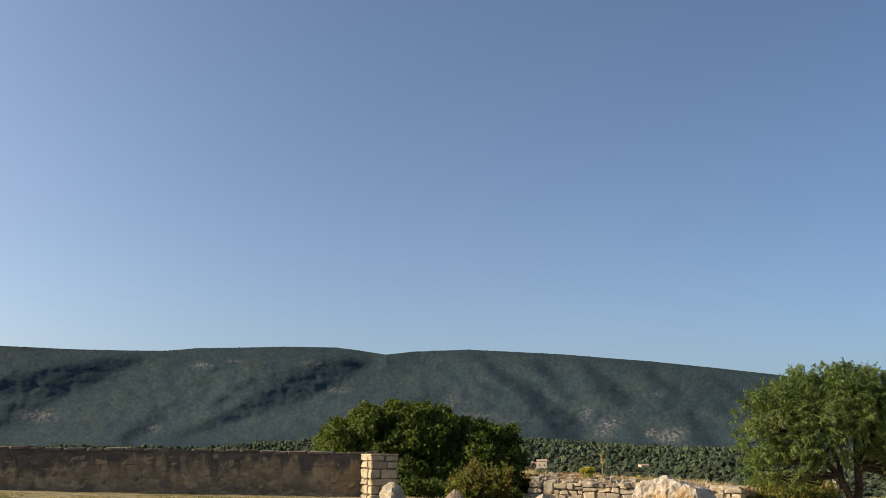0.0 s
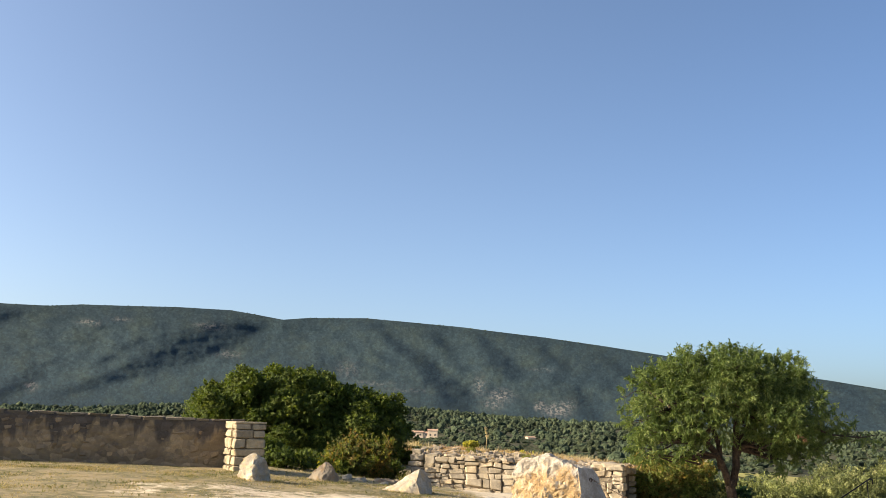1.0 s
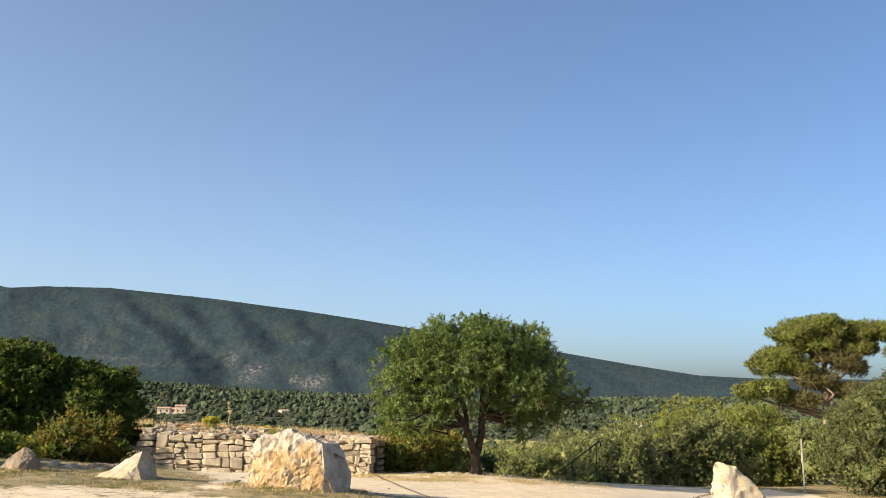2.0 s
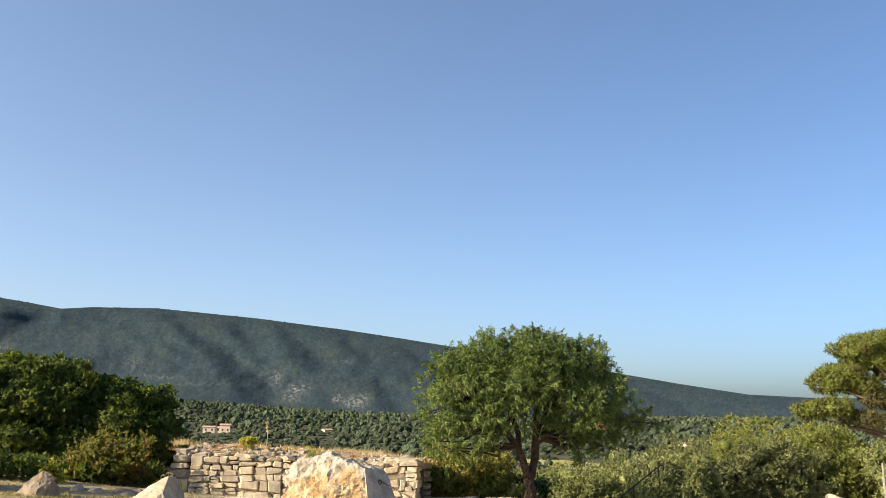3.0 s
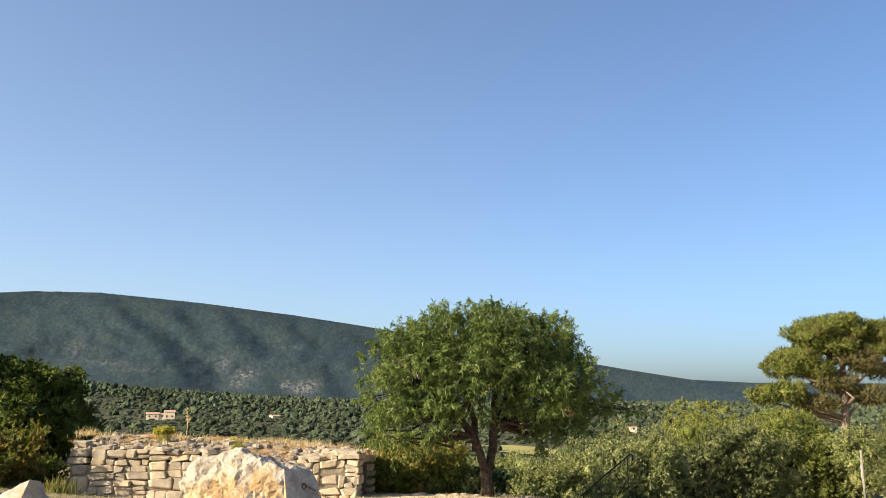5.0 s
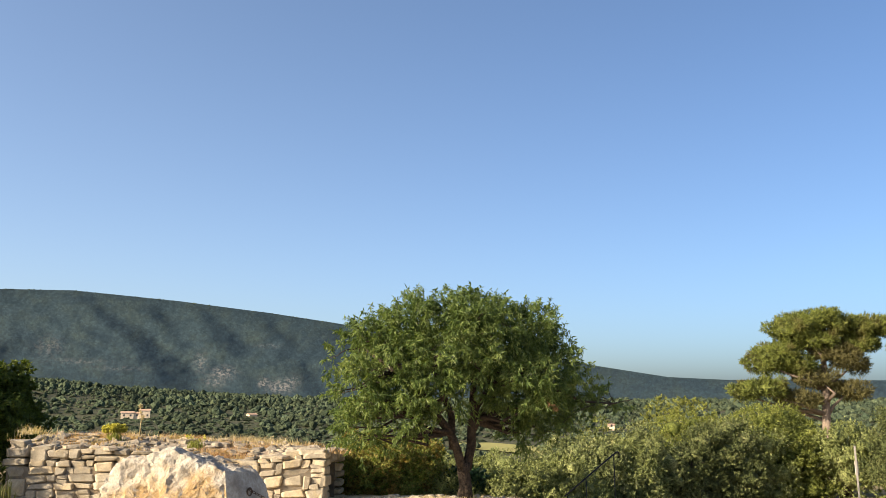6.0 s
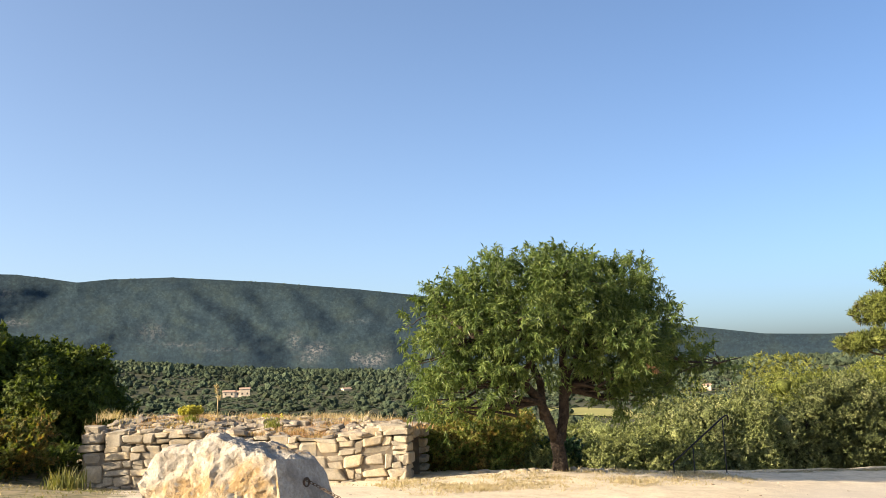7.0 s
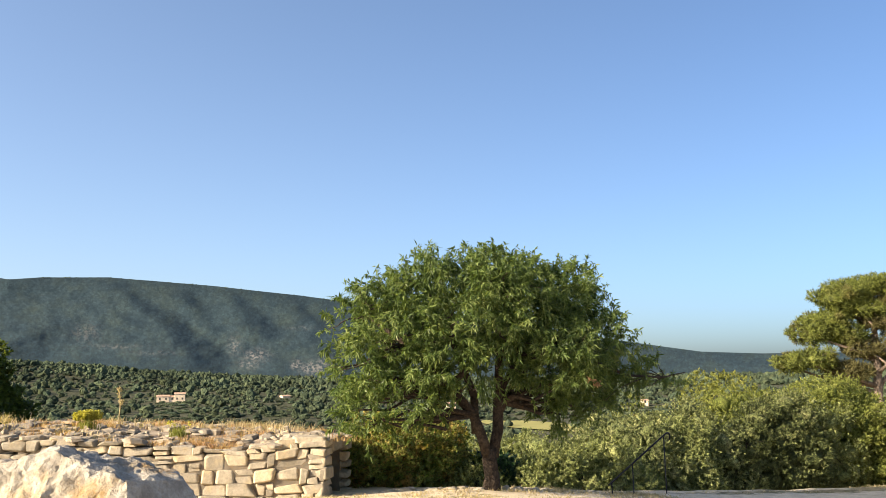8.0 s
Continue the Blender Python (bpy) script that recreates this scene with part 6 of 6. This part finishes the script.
# ---------------------------------------------------------------- grass, weeds and pebbles
def blades(spots, heights, per, spread, rng, lean=0.5, width=0.008):
    """Tufts of curved grass blades; each blade is two quads."""
    n = len(spots) * per
    k = np.repeat(np.arange(len(spots)), per)
    base = spots[k] + np.concatenate([rng.normal(size=(n, 2)) * spread, np.zeros((n, 1))], 1)
    h = heights[k] * rng.uniform(0.4, 1.2, n)
    w = rng.uniform(0, 6.283, n)
    way = np.stack([np.cos(w), np.sin(w), np.zeros(n)], -1)
    side = np.stack([-np.sin(w), np.cos(w), np.zeros(n)], -1) * width * rng.uniform(0.6, 1.5, n)[:, None]
    q = rng.uniform(0.1, 1.0, n) * lean
    mid = base + way * (h * q * 0.35)[:, None] + np.array([0, 0, 1.0]) * (h * 0.6)[:, None]
    tip = base + way * (h * q)[:, None] + np.array([0, 0, 1.0]) * h[:, None]
    v = np.stack([base - side, base + side, mid + side * 0.8, mid - side * 0.8, tip + side * 0.15, tip - side * 0.15], 1).reshape(-1, 3)
    o = (np.arange(n) * 6)[:, None]
    return v, np.concatenate([o + np.array([0, 1, 2, 3]), o + np.array([3, 2, 4, 5])], 0)


FLOWER = leaf_material("yellow_flower", (0.36, 0.33, 0.06), (0.5, 0.46, 0.1), gloss=0.7, through_light=0.3)
RUST_GRASS = leaf_material("russet_grass", (0.27, 0.13, 0.06), (0.35, 0.2, 0.1), (0.44, 0.31, 0.17), (0.26, 0.24, 0.1), gloss=0.7, through_light=0.3)


def grass():
    rng = np.random.default_rng(77)
    x, y = rng.uniform(-16, 26, 90000), rng.uniform(12.5, 32, 90000)
    want = turf_cover(x, y) * (0.55 + 0.9 * lumps(x, y, 0.8, 4.0)) * (y < brink(x) + 0.6)
    ok = (rng.uniform(size=90000) < want * 0.5) & ~((x > 2.3) & (x < 10) & (y > 27.9 - 0.38 * (x - 2.6)))
    x, y = x[ok], y[ok]
    spots = np.stack([x, y, ground_z(x, y) - 0.01], -1)
    green = lumps(x, y, 0.6, 9.0) + rng.normal(size=len(x)) * 0.25 > 0.12
    for name, sel, mat, h, label in (("brow_grass", ~green & (x > 7), STRAW, 0.06, "bleached dry grass along the edge of the terrace"), ("dry_grass", ~green & (x <= 7), TURF_STRAW, 0.036, "short dry straw-coloured grass on the terrace"), ("green_grass", green, TURF_GREEN, 0.032, "sparse green grass tufts on the terrace")):
        v, f = blades(spots[sel], h * (0.35 + 0.65 * turf_cover(x[sel], y[sel])), 5, 0.09, rng, 2.2, 0.0065)
        tagged(part(name, mesh_np(name, v, f, False), mat), label, "grass", kind="stuff")
    # on the ruin's roof: low russet tufts in the broken middle, a few taller grasses at the back
    for name, mat, want, hh, per, label in (("roof_grass", RUST_GRASS, 850, 0.1, 15, "dry russet grass growing on the ruin's roof"), ("roof_straw", STRAW, 260, 0.16, 9, "sparse taller straw on the ruin's roof")):
        sp = []
        while len(sp) < want:
            a, b = rng.uniform(2.8, 9.6), rng.uniform(25.7, 31.5)
            back = (b - 27.65) * 0.934 + (a - 2.62) * 0.354
            t = (a - 2.62) / 5.93
            if back < 0.2 or a > 9.3 + (b - 26.8) * 0.1:
                continue
            chance = -0.05 + 2.0 * noise.noise((a * 1.1, b * 1.1, want * 0.01))
            chance += 0.35 * math.exp(-((t - 0.65) / 0.25) ** 2) * math.exp(-back) if mat is RUST_GRASS else -0.5 + 0.8 * smooth(1.5, 3.0, back)
            if rng.uniform() < chance:
                sp.append((a, b, float(roof_z(a, b)) - 0.01))
        sp = np.array(sp)
        v, f = blades(sp, hh * rng.uniform(0.4, 1.5, len(sp)), per, 0.09, rng, 1.1, 0.0045)
        tagged(part(name, mesh_np(name, v, f, False), mat), label, "grass", kind="stuff")
    # bleached tufts along the brow under the almond tree
    bx, by = rng.uniform(7.6, 16.0, 5200), rng.uniform(22.2, 26.2, 5200)
    mid = np.interp(bx, (7, 9, 12, 14, 18), (23.9, 24.0, 24.3, 25.0, 26.6))
    ok = (np.exp(-((by - mid) / 1.5) ** 4) * (0.5 + 1.1 * lumps(bx, by, 1.0, 31.0)) > rng.uniform(0.1, 1.0, 5200)) & (by < brink(bx) + 0.2)
    brow = np.stack([bx[ok], by[ok], ground_z(bx[ok], by[ok]) - 0.01], -1)
    v, f = blades(brow, rng.uniform(0.025, 0.07, len(brow)), 9, 0.08, rng, 2.0, 0.006)
    tagged(part("brow_straw", mesh_np("brow_straw", v, f, False), STRAW), "bleached straw tufts under the almond tree", "grass", kind="stuff")
    # weed clumps in the turf before the wall
    wx, wy = rng.uniform(-14, 6, 1900), rng.uniform(14.5, 20.8, 1900)
    ok = (lumps(wx, wy, 0.5, 14.0) + rng.uniform(-0.3, 0.3, 1900) > 0.02) & (turf_cover(wx, wy) > 0.6)
    wx, wy = wx[ok], wy[ok]
    clump = np.stack([wx, wy, ground_z(wx, wy) - 0.01], -1)
    dry = lumps(wx, wy, 0.9, 15.0) + rng.uniform(-0.3, 0.3, len(wx)) > 0.0
    for name, sel, mat, label in (("weeds", ~dry, TURF_GREEN, "low green weed clumps in the dry turf"), ("straw_clumps", dry, TURF_STRAW, "low straw-coloured clumps in the dry turf")):
        v, f = blades(clump[sel], rng.uniform(0.02, 0.05, int(sel.sum())), 30, 0.13, rng, 2.4, 0.006)
        tagged(part(name, mesh_np(name, v, f, False), mat), label, "weeds", kind="stuff")
    # taller tufts at the feet of the boulders
    ring = []
    for cx, cy, rx, ry, n in ((4.68, 18.3, 1.15, 0.75, 90), (1.9, 19.5, 0.65, 0.45, 40), (0.15, 20.3, 0.45, 0.35, 25), (-1.1, 18.7, 0.4, 0.35, 25)):
        for w in rng.uniform(0, 6.283, n):
            s = rng.uniform(0.95, 1.2)
            px, py = cx + rx * s * math.cos(w), cy + ry * s * math.sin(w)
            ring.append((px, py, zg(px, py) - 0.01))
    ring = np.array(ring)
    for mat, pick, label in ((TURF_GREEN, ring[::3], "green tufts at the feet of the boulders"), (TURF_STRAW, np.concatenate([ring[1::3], ring[2::3]]), "dry tufts at the feet of the boulders")):
        v, f = blades(pick, rng.uniform(0.03, 0.075, len(pick)), 14, 0.06, rng, 1.8, 0.005)
        tagged(part("tufts", mesh_np("tufts", v, f, False), mat), label, "grass", kind="stuff")
    # weeds by the ruin's corner and beside the boulders
    w = np.array([(2.2 + 0.5 * a, 27.0 - 0.8 * b, zg(2.3, 27) - 0.02) for a, b in rng.uniform(size=(26, 2))])
    v, f = blades(w, rng.uniform(0.15, 0.42, 26), 14, 0.09, rng, 0.45, 0.01)
    tagged(part("weeds", mesh_np("weeds", v, f, False), TURF_GREEN), "tall green weeds at the ruin's corner", "weeds", kind="stuff")


grass()


def roof_plants():
    rng = np.random.default_rng(5)
    for x, y, r, n, lab in ((4.75, 29.0, 0.24, 1800, "yellow flowering clump on the ruin's roof"), (6.35, 27.9, 0.22, 70, "low green plant with pale yellow flowers on the roof")):
        z = float(roof_z(x, y))
        t = thing("roof_plant", (x, y, z), lab, "plant", "plants on the roof")
        v, f = blades(np.zeros((30, 3)), np.full(30, r * 0.95), 8, r * 0.35, rng, 0.6, 0.006)
        part("stems", mesh_np("stems", v, f, False), GREEN_GRASS, t)
        v, f = leaves([(0, 0, r * 1.25), (r * 0.7, 0, r * 1.2), (-r * 0.7, 0.05, r * 1.2)], [r * 0.5, r * 0.4, r * 0.4], n, 0.05, 0.03, rng)
        tagged(part("flowers", mesh_np("flowers", v, f, False), FLOWER, t), kind="stuff")
    # one tall dead stalk
    x, y = 5.35, 29.6
    z = float(roof_z(x, y))
    t = thing("dry_stalk", (x, y, z), "tall dead flower stalk standing on the roof", "plant")
    vs, fs = tube([(0, 0, 0), (0.02, 0, 0.45), (-0.02, 0, 0.86)], [0.014, 0.011, 0.005], 5)
    part("stem", mesh_of("stem", vs, fs), STRAW, t)
    v, f = leaves([(0.01, 0, 0.52), (0, 0, 0.66), (-0.01, 0, 0.78)], [0.07, 0.06, 0.045], 210, 0.05, 0.012, rng)
    part("seed_head", mesh_np("seed_head", v, f, False), STRAW, t)


roof_plants()


def pebbles():
    rng = np.random.default_rng(99)
    n = 5200
    x, y = rng.uniform(-6, 17, n), rng.uniform(12.0, 26, n)
    ok = (turf_cover(x, y) < 0.75) & (lumps(x, y, 1.2, 6.0) + rng.uniform(-0.4, 0.6, n) > 0.1) & (y < brink(x) - 0.3)
    x, y = x[ok], y[ok]
    s = 0.006 + 0.022 * rng.uniform(size=len(x)) ** 5
    at = np.stack([x, y, ground_z(x, y) + 0.15 * s], -1)
    scatter("pebbles", blob_set(1, 4, 0.5, 2.0), at, np.stack([s, s * 0.8, s * 0.55], -1), SCREE, "loose pale limestone chippings on the drive", "gravel")
    k = rng.choice(len(x), 160, replace=False)
    s = 0.008 + 0.03 * rng.uniform(size=160) ** 4
    at = np.stack([x[k] + 0.2, y[k] - 0.15, ground_z(x[k] + 0.2, y[k] - 0.15) + 0.2 * s], -1)
    scatter("pebbles", blob_set(1, 4, 0.6, 7.0), at, np.stack([s * 1.2, s, s * 0.6], -1), DARK_ROCK, "darker stones scattered on the gravel", "gravel")


pebbles()
